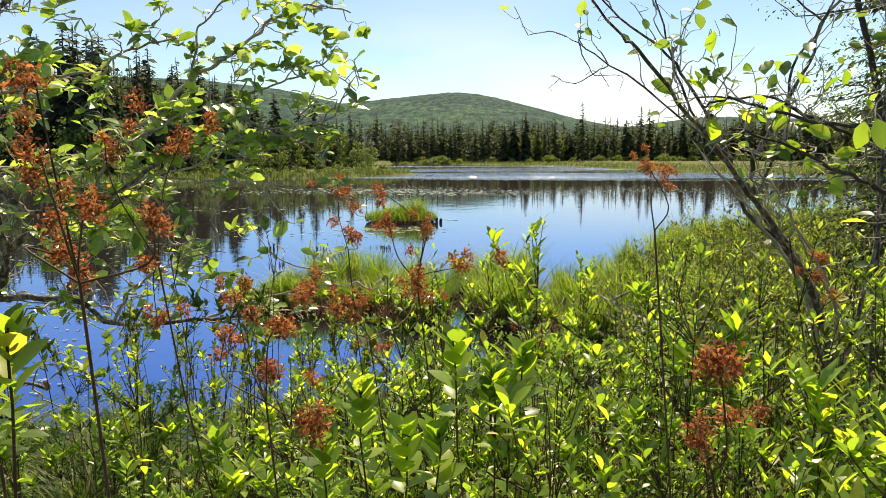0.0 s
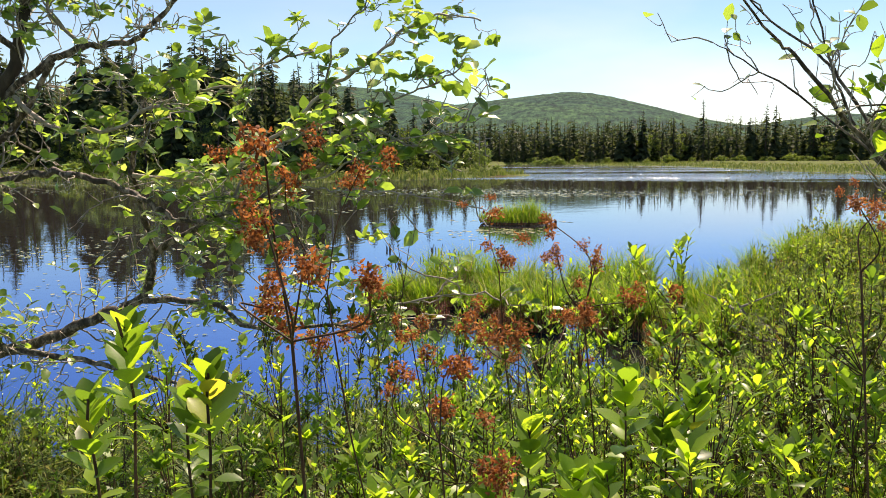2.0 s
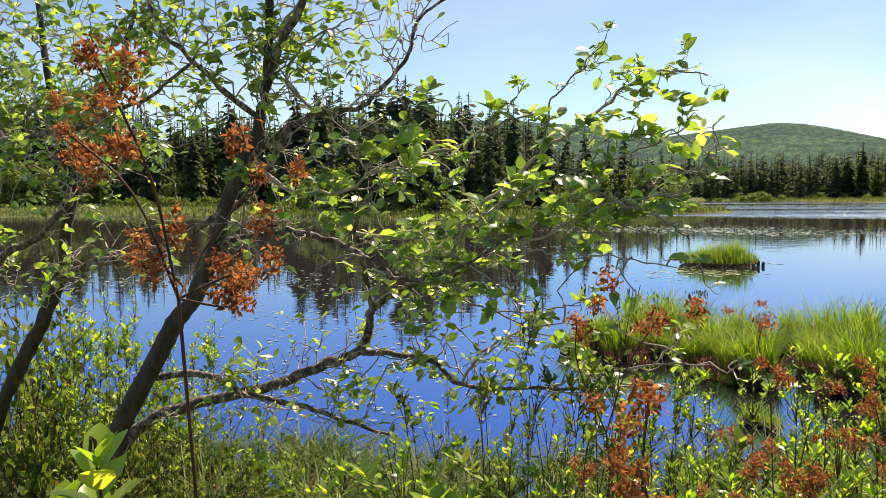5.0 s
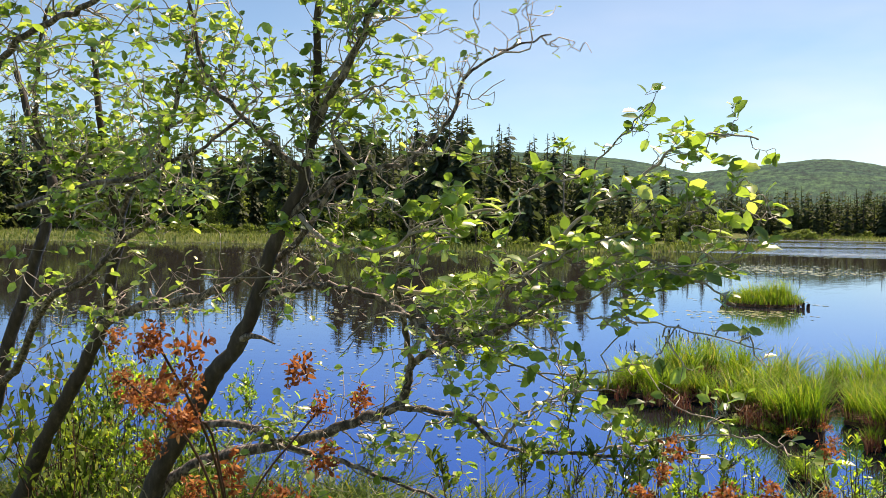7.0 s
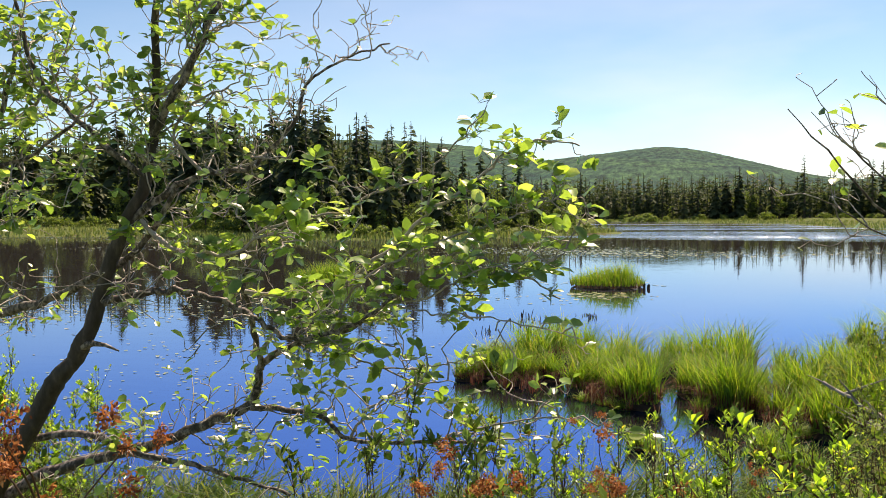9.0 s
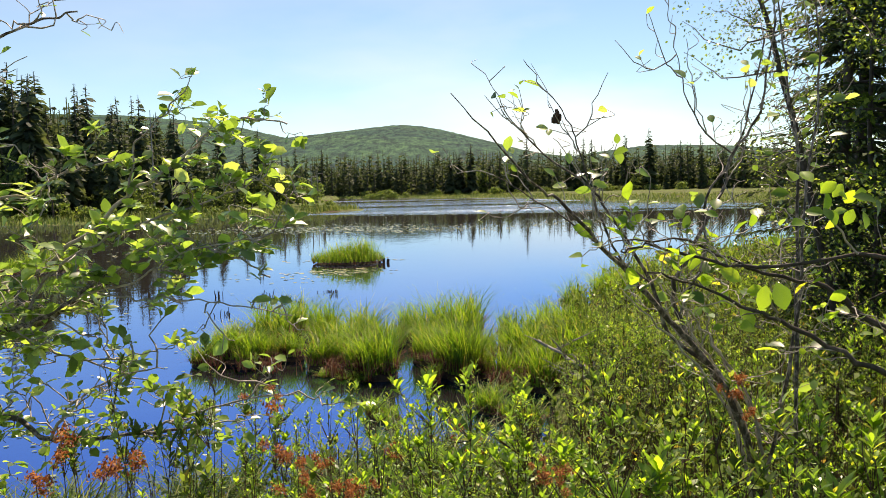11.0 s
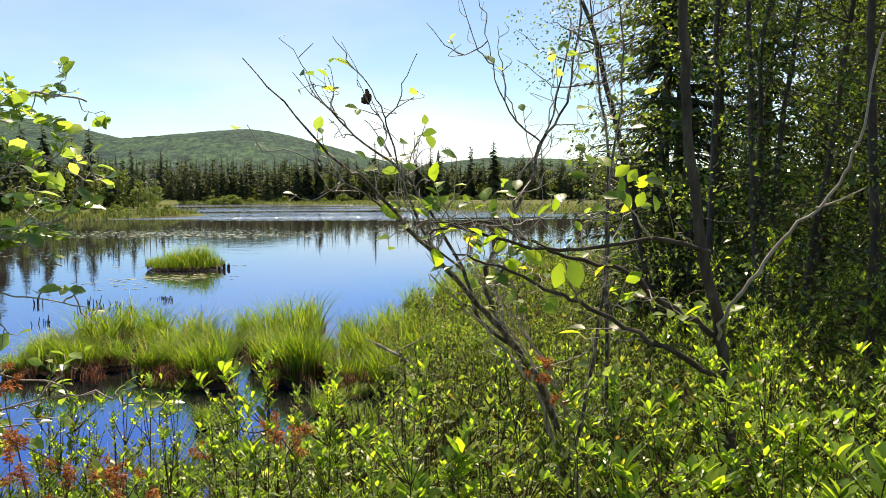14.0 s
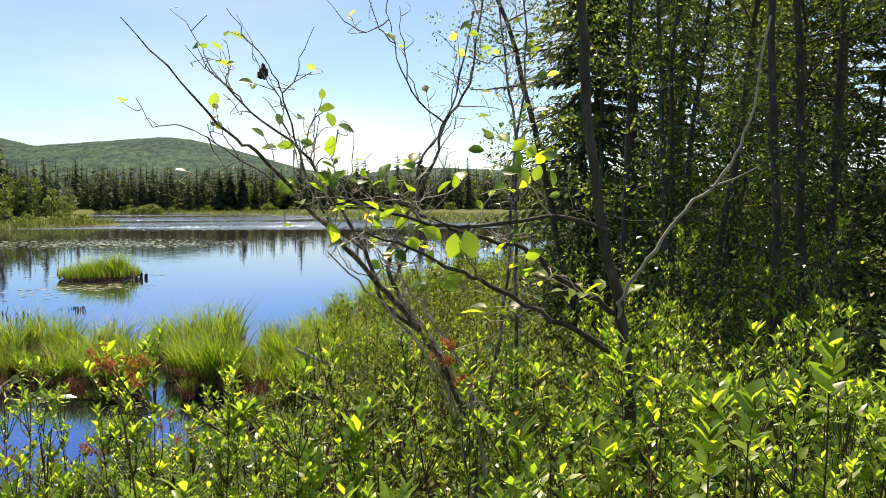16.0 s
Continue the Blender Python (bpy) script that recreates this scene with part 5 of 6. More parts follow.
    tube(g, smooth_line([(1.48, 0.76, 2.08), (1.46, 0.72, 2.16), (1.51, 0.68, 2.25), (1.58, 0.67, 2.35), (1.66, 0.65, 2.43), (1.72, 0.63, 2.51), (1.76, 0.62, 2.63), (1.79, 0.6, 2.85)], 4, 0.003, rng) - org, 0.0055, 0.0028, 6, 0.06, rng)
    tube(g, np.array([(1.66, 0.65, 2.43), (1.73, 0.65, 2.45), (1.8, 0.65, 2.48)]) - org, 0.0035, 0.0015, 6)
    part("bare_limb", g.mesh("bare_limb", M_PALE), ob, "bare pale grey forked limb")


bush_and_sapling()

# ---- the dark thicket ----


LEAF_THICKET = (np.array([(0, 0, 0), (0.5, -0.30, 0.05), (1, 0, -0.2), (0.5, 0.30, 0.05)]), np.array([(0, 1, 2, 3)]))


def thicket_meshes(seed, height, spread, leaves, leaf, trunk_r):
    rng = np.random.default_rng(seed)
    wood, crown = Geo(), Geo()
    line = smooth_line([(0, 0, -0.2), (rng.normal(0, 0.08), rng.normal(0, 0.08), height * 0.3), (rng.normal(0, 0.2), rng.normal(0, 0.2), height * 0.7), (rng.normal(0, 0.3), rng.normal(0, 0.3), height)], 6, 0.01, rng)
    tube(wood, line, trunk_r, trunk_r * 0.25, 8, 0.04, rng)
    lines = []
    for k in range(26):
        i = int(rng.integers(3, len(line)))
        a = rng.uniform(0, 6.28)
        r = spread * rng.uniform(0.4, 1.0)
        e = line[i] + np.array([np.cos(a) * r, np.sin(a) * r, rng.uniform(0.1, 1.0) * r])
        ln = smooth_line([line[i], (line[i] + e) / 2 + rng.normal(0, 0.10, 3) - np.array([0, 0, 0.1 * r]), e], 4, 0.015, rng)
        tube(wood, ln, trunk_r * 0.2, 0.002, 4)
        lines.append(ln)
    tips = np.concatenate([ln[1:] for ln in lines])
    knots = tips[rng.integers(0, len(tips), leaves // 22)] + rng.normal(0, 0.09, (leaves // 22, 3))
    own = rng.integers(0, len(knots), leaves)
    c = knots[own] + rng.normal(0, 1, (leaves, 3)) * np.array([0.075, 0.075, 0.04])
    d = unit(c - knots[own]) + rng.normal(0, 0.5, (leaves, 3))
    d[:, 2] -= 0.2
    n = rng.normal(0, 0.6, (leaves, 3))
    n[:, 2] += 0.9
    scatter(crown, LEAF_THICKET, c, d, n, rng.uniform(0.6, 1.2, leaves) * leaf)
    return crown.mesh("thicket_foliage", M_WOOD_LEAF), wood.mesh("thicket_wood", M_DARK_BARK)


THICKET = [thicket_meshes(71, 5.5, 1.1, 5200, 0.038, 0.034), thicket_meshes(72, 6.0, 1.0, 4800, 0.036, 0.050), thicket_meshes(73, 5.0, 1.2, 5400, 0.038, 0.030)]
rng_t = np.random.default_rng(77)
THICKET_AT = [(4.1, 4.0), (4.5, 3.2), (5.0, 4.4), (5.3, 5.6), (4.9, 3.3), (6.0, 6.6), (4.4, 2.1), (5.2, 2.3), (6.0, 4.8), (6.8, 7.6), (6.4, 3.6), (7.0, 5.8), (4.3, 4.9), (5.9, 2.6), (4.9, 5.2),
              (5.6, 6.9), (4.7, 1.3), (5.6, 1.4), (3.9, 2.9), (4.0, 1.5), (6.3, 7.9), (3.75, 4.6), (4.15, 5.6), (4.7, 6.2), (3.7, 3.6)]
for k, (tx, ty) in enumerate(THICKET_AT):
    ob = thing("thicket_tree", (tx, ty, hz(tx, ty) - 0.05), "dark shaded slender broadleaf tree in a dense thicket", "tree", "trees of the dark thicket")
    ob.rotation_euler, sc = (rng_t.normal(0, 0.13), rng_t.normal(0, 0.13), rng_t.uniform(0, 6.28)), rng_t.uniform(0.85, 1.15)
    ob.scale = (sc, sc, sc)
    crown, wood = THICKET[k % 3]
    part("trunk", wood, ob)
    part("foliage", crown, ob, kind="stuff")
BACK = [thicket_meshes(74, 8.0, 1.6, 4200, 0.085, 0.07), thicket_meshes(75, 8.5, 1.5, 4000, 0.085, 0.06)]
for k in range(5):
    a, dist = np.radians(32.5 + 27 * ((k * 0.618) % 1.0)), 8.2 + 4.0 * ((k * 0.37) % 1.0)
    tx, ty = 0.3 + dist * np.sin(a), -1.0 + dist * np.cos(a)
    ob = thing("thicket_tree", (tx, ty, hz(tx, ty) - 0.05), "tall shaded broadleaf tree at the back of a dense thicket", "tree", "trees of the dark thicket")
    ob.rotation_euler = (0, 0, rng_t.uniform(0, 6.28))
    crown, wood = BACK[k % 2]
    part("trunk", wood, ob)
    part("foliage", crown, ob, kind="stuff")
NEAR_SPRUCE = fir_meshes(16, 8.0, 1.7, 46, 7)
SPRUCES.append(NEAR_SPRUCE)
for sx, sy, sh in ((4.75, 7.2, 6.8), (5.3, 7.9, 8.0), (7.2, 8.8, 7.5), (8.6, 7.2, 10.0), (7.2, 4.2, 8.0), (9.5, 9.5, 10.0), (10.5, 6.0, 11.0), (11.5, 12.0, 10.0)):
    spruce(sx, sy, sh, 5, "conifers behind the thicket", "dense dark conifer with drooping boughs behind the thicket")

# ---- bank shrubs ----


def shrub_parts(seed, height, spread, stems, shoots, leaf, bare):
    """Stems and leaf places of an upright shrub: each shoot ends in a whorl of leaves, more stand singly below it."""
    rng = np.random.default_rng(seed)
    lines, at, d, n, sz = [], [], [], [], []
    for s in range(stems):
        a, r = rng.uniform(0, 6.28), spread * rng.uniform(0.15, 1.0)
        h = height * rng.uniform(0.6, 1.0) if s else height
        p0 = np.array([np.cos(a), np.sin(a), 0]) * spread * 0.15
        p1 = np.array([np.cos(a) * r * 0.75, np.sin(a) * r * 0.75, h * 0.5])
        p2 = np.array([np.cos(a) * r, np.sin(a) * r, h])
        main = smooth_line([p0 - np.array([0, 0, 0.08]), p0, p1 + rng.normal(0, 0.02, 3), p2], 5, 0.004, rng)
        side = []
        knots = [(int(len(main) * (0.38 + 0.55 * rng.uniform(0, 1) ** 0.7)), rng.normal(0, 0.55, 2)) for _ in range(4)]
        knots.append((len(main) - 2, np.zeros(2)))
        for k in range(shoots):
            i, way = knots[k % 5]
            e = main[i] + unit(np.array([way[0] + rng.normal(0, 0.32), way[1] + rng.normal(0, 0.32), 0.9])) * h * rng.uniform(0.05, 0.15)
            side.append(smooth_line([main[i], (main[i] + e) / 2 + rng.normal(0, 0.010, 3), e], 4))
        lines.append((main, side))
        for ln in [main] + side:
            size = leaf * (rng.uniform(0.5, 0.95) if rng.uniform() < 0.88 else rng.uniform(1.2, 1.7))
            k = int(rng.integers(7, 12))
            turn = rng.uniform(0, 6.28)
            for q in range(k):
                drop = q / k
                az = turn + q * 2.4 + rng.normal(0, 0.25)
                up = 1.9 - 1.6 * drop + rng.normal(0, 0.3)
                at.append(ln[-1] + (ln[-3] - ln[-1]) * 0.8 * drop)
                d.append((np.cos(az), np.sin(az), up))
                n.append((-np.cos(az) * up + rng.normal(0, 0.3), -np.sin(az) * up + rng.normal(0, 0.3), 1.0))
                sz.append(size * rng.uniform(0.75, 1.15) * (0.7 + 0.5 * np.sin(np.pi * (0.2 + 0.7 * drop))))
            m = int(rng.integers(2, 6)) if ln is not main else int(10 * (1 - bare))
            for q in range(m):
                t = rng.uniform(0.3, 0.95) if ln is main else rng.uniform(0.15, 0.8)
                az, up = rng.uniform(0, 6.28), rng.normal(0.5, 0.45)
                at.append(ln[int(t * (len(ln) - 1))])
                d.append((np.cos(az), np.sin(az), up))
                n.append((-np.cos(az) * up + rng.normal(0, 0.35), -np.sin(az) * up + rng.normal(0, 0.35), 1.0))
                sz.append(size * rng.uniform(0.6, 1.05))
    return lines, np.array(at), np.array(d), np.array(n), np.array(sz)


LEAF_PLAIN = leaf_shape((0, 0.5, 1.0), (0.06, 0.22, 0.03), 0.0, 0.22, 1)


def shrub_kind(seed, height, spread, stems, shoots, leaf, material, bare=0.0):
    lines, at, d, n, sz = shrub_parts(seed, height, spread, stems, shoots, leaf, bare)
    stem_meshes = []
    for main, side in lines:
        g = Geo()
        tube(g, main[::2], 0.0024, 0.0009, 5)
        for q in side:
            tube(g, q[::2], 0.0011, 0.0006, 3)
        stem_meshes.append(g.mesh("shrub_stem", M_STEM))
    g = Geo()
    for main, side in lines:
        tube(g, main[::3], 0.0027, 0.0011, 3)
        for q in side:
            tube(g, q[[0, -1]], 0.0012, 0.0007, 3)
    stem_meshes.append(g.mesh("shrub_stems", M_STEM))
    g = Geo()
    scatter(g, LEAF_PLAIN, at, d, n, sz)
    order = np.argsort(-at[:, 2])
    low = order[140:]
    g2 = Geo()
    scatter(g2, LEAF_PLAIN, at[low], d[low], n[low], sz[low])
    top = order[:140]
    return stem_meshes, g.mesh("shrub_foliage", material), g2.mesh("lower_foliage", material), (at[top], d[top], n[top], sz[top])


SHRUBS = [shrub_kind(81, 1.0, 0.30, 6, 25, 0.0205, M_SHRUB), shrub_kind(82, 1.0, 0.26, 5, 24, 0.0235, M_SHRUB), shrub_kind(83, 1.0, 0.34, 7, 25, 0.0185, M_SHRUB),
          shrub_kind(84, 1.0, 0.34, 8, 11, 0.020, M_SHRUB_B, 0.5), shrub_kind(85, 1.0, 0.28, 6, 6, 0.021, M_SHRUB_B, 0.9)]


def shrub(x, y, top, kind, near=False, leaf=1.0):
    g = hz(x, y) - 0.03
    h = top - g
    s = np.clip(h, 0.5, 1.5)
    stems, foliage, lower, leaves = SHRUBS[kind]
    label = "upright shrub with shiny yellow-green leaves on thin stems" if kind < 3 else "dull green upright bog shrub with narrow leaves"
    ob = thing("bog_shrub", (x, y, g), label, "shrub", "shrubs on the near bank")
    ob.rotation_euler, ob.scale = (0, 0, RNG.uniform(0, 6.28)), (s ** 0.5, s ** 0.5, h)
    if near:
        for m in stems[:-1]:
            part("stem", m, ob)
        at, d, n, sz = leaves
        leaf_objects("leaf", ME_SHRUB_LEAF, ob, at, d, n, sz * leaf * 0.9)
        part("foliage", lower, ob, kind="stuff")
    else:
        part("stem_growth", stems[-1], ob, kind="stuff")
        part("foliage", foliage, ob, kind="stuff")


NEAR_SHRUBS = ((0.31, -0.32, 2.06, 0), (0.52, -0.15, 2.08, 1), (0.10, 0.05, 2.02, 2), (0.34, 0.25, 1.98, 0), (0.66, 0.15, 2.10, 2), (0.80, -0.1, 2.12, 1), (1.02, -0.28, 2.16, 0), (1.20, -0.2, 2.2, 2),
               (-0.30, 0.15, 1.92, 1), (-0.62, 0.35, 1.86, 4), (-0.75, 0.85, 1.74, 1), (0.98, 0.4, 2.06, 0), (0.55, 0.58, 2.10, 1), (1.3, 0.3, 2.1, 0), (0.23, 0.62, 2.11, 0), (0.08, 0.72, 2.06, 2),
               (0.17, 1.1, 1.98, 0), (0.61, 1.06, 1.97, 0))
for bx, by, bt, bk in NEAR_SHRUBS:
    shrub(bx, by, bt, bk, near=True)


def rosette_shrub(base, tips, leaf):
    """A close shoot: thin stems that end in whorls of upright broad leaves."""
    rng = np.random.default_rng(int(1000 * abs(base[0]) + 77))
    org = np.array([base[0], base[1], hz(*base) - 0.03])
    ob = thing("bog_shrub", org, "young shrub shoot with whorls of broad bright green leaves", "shrub", "shrubs on the near bank")
    for tip in tips:
        e = np.array(tip) - org
        line = smooth_line([(0, 0, 0), (e[0] * 0.35, e[1] * 0.35, e[2] * 0.55), e - np.array([0, 0, 0.05]), e], 6, 0.002, rng)
        g = Geo()
        tube(g, line, 0.0016, 0.0007, 6)
        part("stem", g.mesh("shoot_stem", M_STEM), ob)
        k = 18
        a, drop = np.arange(k) * 2.4 + rng.normal(0, 0.3, k), np.linspace(0, 1, k) ** 1.3
        at = e - np.stack([np.zeros(k), np.zeros(k), 0.075 * drop], -1)
        up = 1.9 - 1.7 * drop + rng.normal(0, 0.2, k)
        d = np.stack([np.cos(a), np.sin(a), up], -1)
        n = np.stack([-np.cos(a) * up, -np.sin(a) * up, np.ones(k)], -1) + rng.normal(0, 0.2, (k, 3))
        leaf_objects("leaf", ME_BRIGHT_LEAF, ob, at, d, n, leaf * (0.65 + 0.5 * np.sin(np.pi * (0.15 + 0.8 * drop))) * rng.uniform(0.8, 1.15, k))


rosette_shrub((-0.16, -0.50), ((-0.155, -0.57, 2.205), (-0.10, -0.57, 2.175), (-0.185, -0.57, 2.155), (-0.13, -0.54, 2.15)), 0.024)
rosette_shrub((-0.28, -0.68), ((-0.25, -0.74, 2.28), (-0.275, -0.74, 2.25)), 0.024)

rosette_shrub((0.10, -0.24), ((0.09, -0.32, 2.06), (0.05, -0.30, 2.0), (0.13, -0.33, 2.02), (0.16, -0.27, 2.0)), 0.030)
rosette_shrub((0.21, -0.18), ((0.18, -0.26, 2.09), (0.22, -0.25, 2.05), (0.25, -0.22, 2.07)), 0.030)
rosette_shrub((1.05, -0.35), ((1.03, -0.40, 2.25), (1.09, -0.43, 2.28), (1.12, -0.40, 2.22)), 0.028)
rosette_shrub((0.98, -0.28), ((1.0, -0.32, 2.18), (0.96, -0.30, 2.14)), 0.028)

THICKET_FOOT = ((1.75, 0.25, 2.12, 0), (2.05, 0.55, 2.08, 2), (2.3, 0.3, 2.15, 1), (1.9, 0.95, 2.0, 2), (2.5, 0.9, 2.05, 0), (2.2, 1.4, 1.95, 2), (2.8, 1.3, 2.0, 0), (2.7, 1.9, 1.9, 2),
                (3.2, 1.7, 1.95, 0), (2.3, 2.1, 1.85, 0), (3.0, 2.5, 1.85, 2), (3.5, 2.3, 1.9, 2), (1.55, -0.1, 2.14, 1), (1.6, 0.05, 2.2, 2), (2.55, 2.8, 1.75, 0), (3.3, 3.2, 1.8, 0),
                (2.9, 2.6, 2.1, 2), (3.3, 2.9, 2.2, 0), (3.0, 3.3, 2.1, 2), (3.6, 3.4, 2.2, 0), (2.6, 3.2, 2.0, 2), (3.9, 3.0, 2.25, 2), (3.45, 2.2, 2.2, 2), (3.8, 2.5, 2.3, 0))
for bx, by, bt, bk in THICKET_FOOT:
    shrub(bx, by, bt, bk)


def bank_shrubs():
    rng = np.random.default_rng(91)
    placed = 0
    while placed < 140:
        x, y = rng.uniform(-3.6, 5.0), rng.uniform(-0.6, 8.5)
        ex, ey = x - 0.2, y + 1.05
        dist, az = np.hypot(ex, ey), np.degrees(np.arctan2(ex, ey))
        if y > np.interp(x, NEAR_X, NEAR_Y) - 0.2 or dist < 0.85 or abs(az) > 60:
            continue
        if az > 5:
            top = 2.42 - (0.14 if az > 16 else 0.20) * dist if az > 11 else 2.5 - 0.27 * dist
        elif az > -8:
            top = 2.5 - 0.31 * dist
            if rng.uniform() < 0.2:
                continue
        else:
            top = min(2.29 - 0.19 * dist, 2.54 - 0.37 * dist)
            if rng.uniform() < 0.68:
                continue
        top -= abs(rng.normal(0, 0.10))
        if top - hz(x, y) < 0.35:
            continue
        top = min(top, hz(x, y) + 1.4)
        shrub(x, y, top, int(rng.choice([0, 1, 2, 2, 0, 3, 4] if dist < 3.2 else [3, 3, 4, 2, 3])))
        placed += 1


for bx, by, bt, bk in ((0.04, 1.2, 1.92, 2), (0.3, 1.15, 1.93, 2), (0.75, 1.15, 1.96, 2), (0.36, 1.35, 1.9, 1), (0.9, 1.3, 1.95, 0)):
    shrub(bx, by, bt, bk)
bank_shrubs()
rng_s = np.random.default_rng(97)
for _ in range(34):
    sa, sd = np.radians(rng_s.uniform(12, 34)), rng_s.uniform(4.5, 9.5)
    sx, sy = 0.3 + sd * np.sin(sa), -1.05 + sd * np.cos(sa)
    if sy < np.interp(sx, NEAR_X, NEAR_Y) - 0.2:
        shrub(sx, sy, hz(sx, sy) + rng_s.uniform(0.9, 1.45), int(rng_s.choice([3, 3, 4, 2])))
for bx, by, bt, bk in ((-0.75, 0.4, 1.8, 0), (-1.2, 1.0, 1.6, 2), (-0.15, 0.5, 1.88, 2), (-0.05, 0.95, 1.75, 0), (-1.5, 1.3, 1.45, 0), (-0.6, 1.1, 1.65, 0),
                       (-0.45, 0.95, 2.04, 3), (-0.76, 1.42, 2.05, 3), (-0.2, 1.35, 1.78, 2), (-0.23, 2.0, 1.75, 0), (-0.6, 1.7, 1.88, 3), (-0.95, 1.9, 1.82, 3), (-0.5, 2.2, 1.7, 2), (-1.15, 2.3, 1.6, 3), (-0.1, 1.7, 1.7, 3),
                       (-3.3, 2.1, 1.75, 0), (-3.0, 2.4, 1.6, 2), (-3.6, 2.4, 1.8, 1), (-2.8, 2.7, 1.4, 0), (-3.9, 2.7, 1.8, 2), (-3.4, 2.9, 1.6, 1), (-4.3, 2.6, 1.9, 0), (-4.0, 3.2, 1.6, 2),
                       (-0.5, 1.9, 1.42, 0), (-0.25, 2.3, 1.35, 2), (0.05, 2.0, 1.6, 0), (0.35, 2.5, 1.5, 1), (0.2, 3.0, 1.35, 2), (0.6, 3.2, 1.4, 0)):
    shrub(bx, by, bt, bk)


def brush_meshes(seed, leaves, leaf, material):
    """A low domed bog bush: many crooked twigs from the ground, small leaves at their ends."""
    rng = np.random.default_rng(seed)
    wood, crown = Geo(), Geo()
    tips = []
    for k in range(15):
        a, r = rng.uniform(0, 6.28), rng.uniform(0.1, 0.62)
        h = rng.uniform(0.55, 1.0) * (1 - 0.45 * r)
        e = np.array([np.cos(a) * r, np.sin(a) * r, h])
        ln = smooth_line([(0.06 * np.cos(a), 0.06 * np.sin(a), -0.06), e * np.array([0.55, 0.55, 0.5]) + rng.normal(0, 0.05, 3), e], 4, 0.015, rng)
        tube(wood, ln, 0.006, 0.002, 3)
        tips.append(ln[len(ln) // 3:])
        for q in range(2):
            s = ln[int(rng.integers(3, len(ln)))]
            f = s + rng.normal(0, 1, 3) * np.array([0.14, 0.14, 0.08]) + np.array([0, 0, 0.10])
            tw = smooth_line([s, (s + f) / 2 + rng.normal(0, 0.02, 3), f], 2)
            tube(wood, tw, 0.003, 0.0015, 3)
            tips.append(tw)
    tips = np.concatenate(tips)
    c = tips[rng.integers(0, len(tips), leaves)] + rng.normal(0, 0.022, (leaves, 3))
    d = rng.normal(0, 1, (leaves, 3)) + np.array([0, 0, 0.3])
    n = rng.normal(0, 0.6, (leaves, 3)) + np.array([0, 0, 0.8])
    scatter(crown, LEAF_THICKET, c, d, n, rng.uniform(0.6, 1.25, leaves) * leaf)
    return crown.mesh("brush_foliage", material), wood.mesh("brush_twigs", M_STEM)


BRUSH = [brush_meshes(181, 420, 0.060, M_SHRUB_B), brush_meshes(182, 340, 0.066, M_SHRUB_B), brush_meshes(183, 240, 0.060, M_SHRUB_B), brush_meshes(184, 520, 0.044, M_SHRUB)]
rng_w = np.random.default_rng(95)
count = 0
while count < 125:
    wx, wy = rng_w.uniform(1.0, 9.0), rng_w.uniform(1.8, 17.0)
    az = np.degrees(np.arctan2(wx - 0.3, wy + 1.05))
    if wy > np.interp(wx, NEAR_X, NEAR_Y) - 0.25 or not (13 if wy < 9 else 9) < az < 42 or np.hypot(wx - 1.3, wy - 1.1) < 0.8 or rng_w.uniform() > 9.0 / (wy + 5):
        continue
    count += 1
    ob = thing("brush_bush", (wx, wy, hz(wx, wy) - 0.03), "low twiggy olive-green bush in the boggy meadow", "bush", "bushes of the boggy meadow")
    wide, tall = rng_w.uniform(0.6, 1.1), rng_w.uniform(0.55, 1.2) * np.interp(az, (9, 13), (0.7, 1.0))
    if az > 18 and wy > 4.5 and rng_w.uniform() < 0.34:
        wide, tall = rng_w.uniform(0.8, 1.1), rng_w.uniform(1.1, 1.6)
    ob.rotation_euler, ob.scale = (0, 0, rng_w.uniform(0, 6.28)), (wide, wide, tall)
    crown, wood = BRUSH[int(rng_w.choice([0, 0, 1, 1, 2, 3] if tall < 1.0 and wy > 4 else [0, 1, 2]))]
    part("twig_growth", wood, ob, "grey-brown crooked twigs", kind="stuff")
    part("foliage", crown, ob, kind="stuff")

for wx, wy, wt in ((-3.9, 2.3, 1.5), (-3.5, 2.0, 1.2), (-3.1, 2.2, 1.0), (-4.4, 2.7, 1.7), (-3.6, 2.8, 1.2), (-4.9, 3.0, 1.7), (-4.2, 3.3, 1.3), (-2.7, 2.6, 0.8), (-3.0, 1.6, 0.9)):
    ob = thing("brush_bush", (wx, wy, hz(wx, wy) - 0.03), "leafy green bush at the feet of a leaning alder", "bush", "bushes round the alder's feet")
    ob.rotation_euler, ob.scale = (0, 0, rng_w.uniform(0, 6.28)), (wt * 0.62, wt * 0.62, wt)
    crown, wood = BRUSH[int(rng_w.choice([0, 1]))]
    part("twig_growth", wood, ob, "grey-brown crooked twigs", kind="stuff")
    part("foliage", crown, ob, kind="stuff")

# ---- dead wood in the bog ----


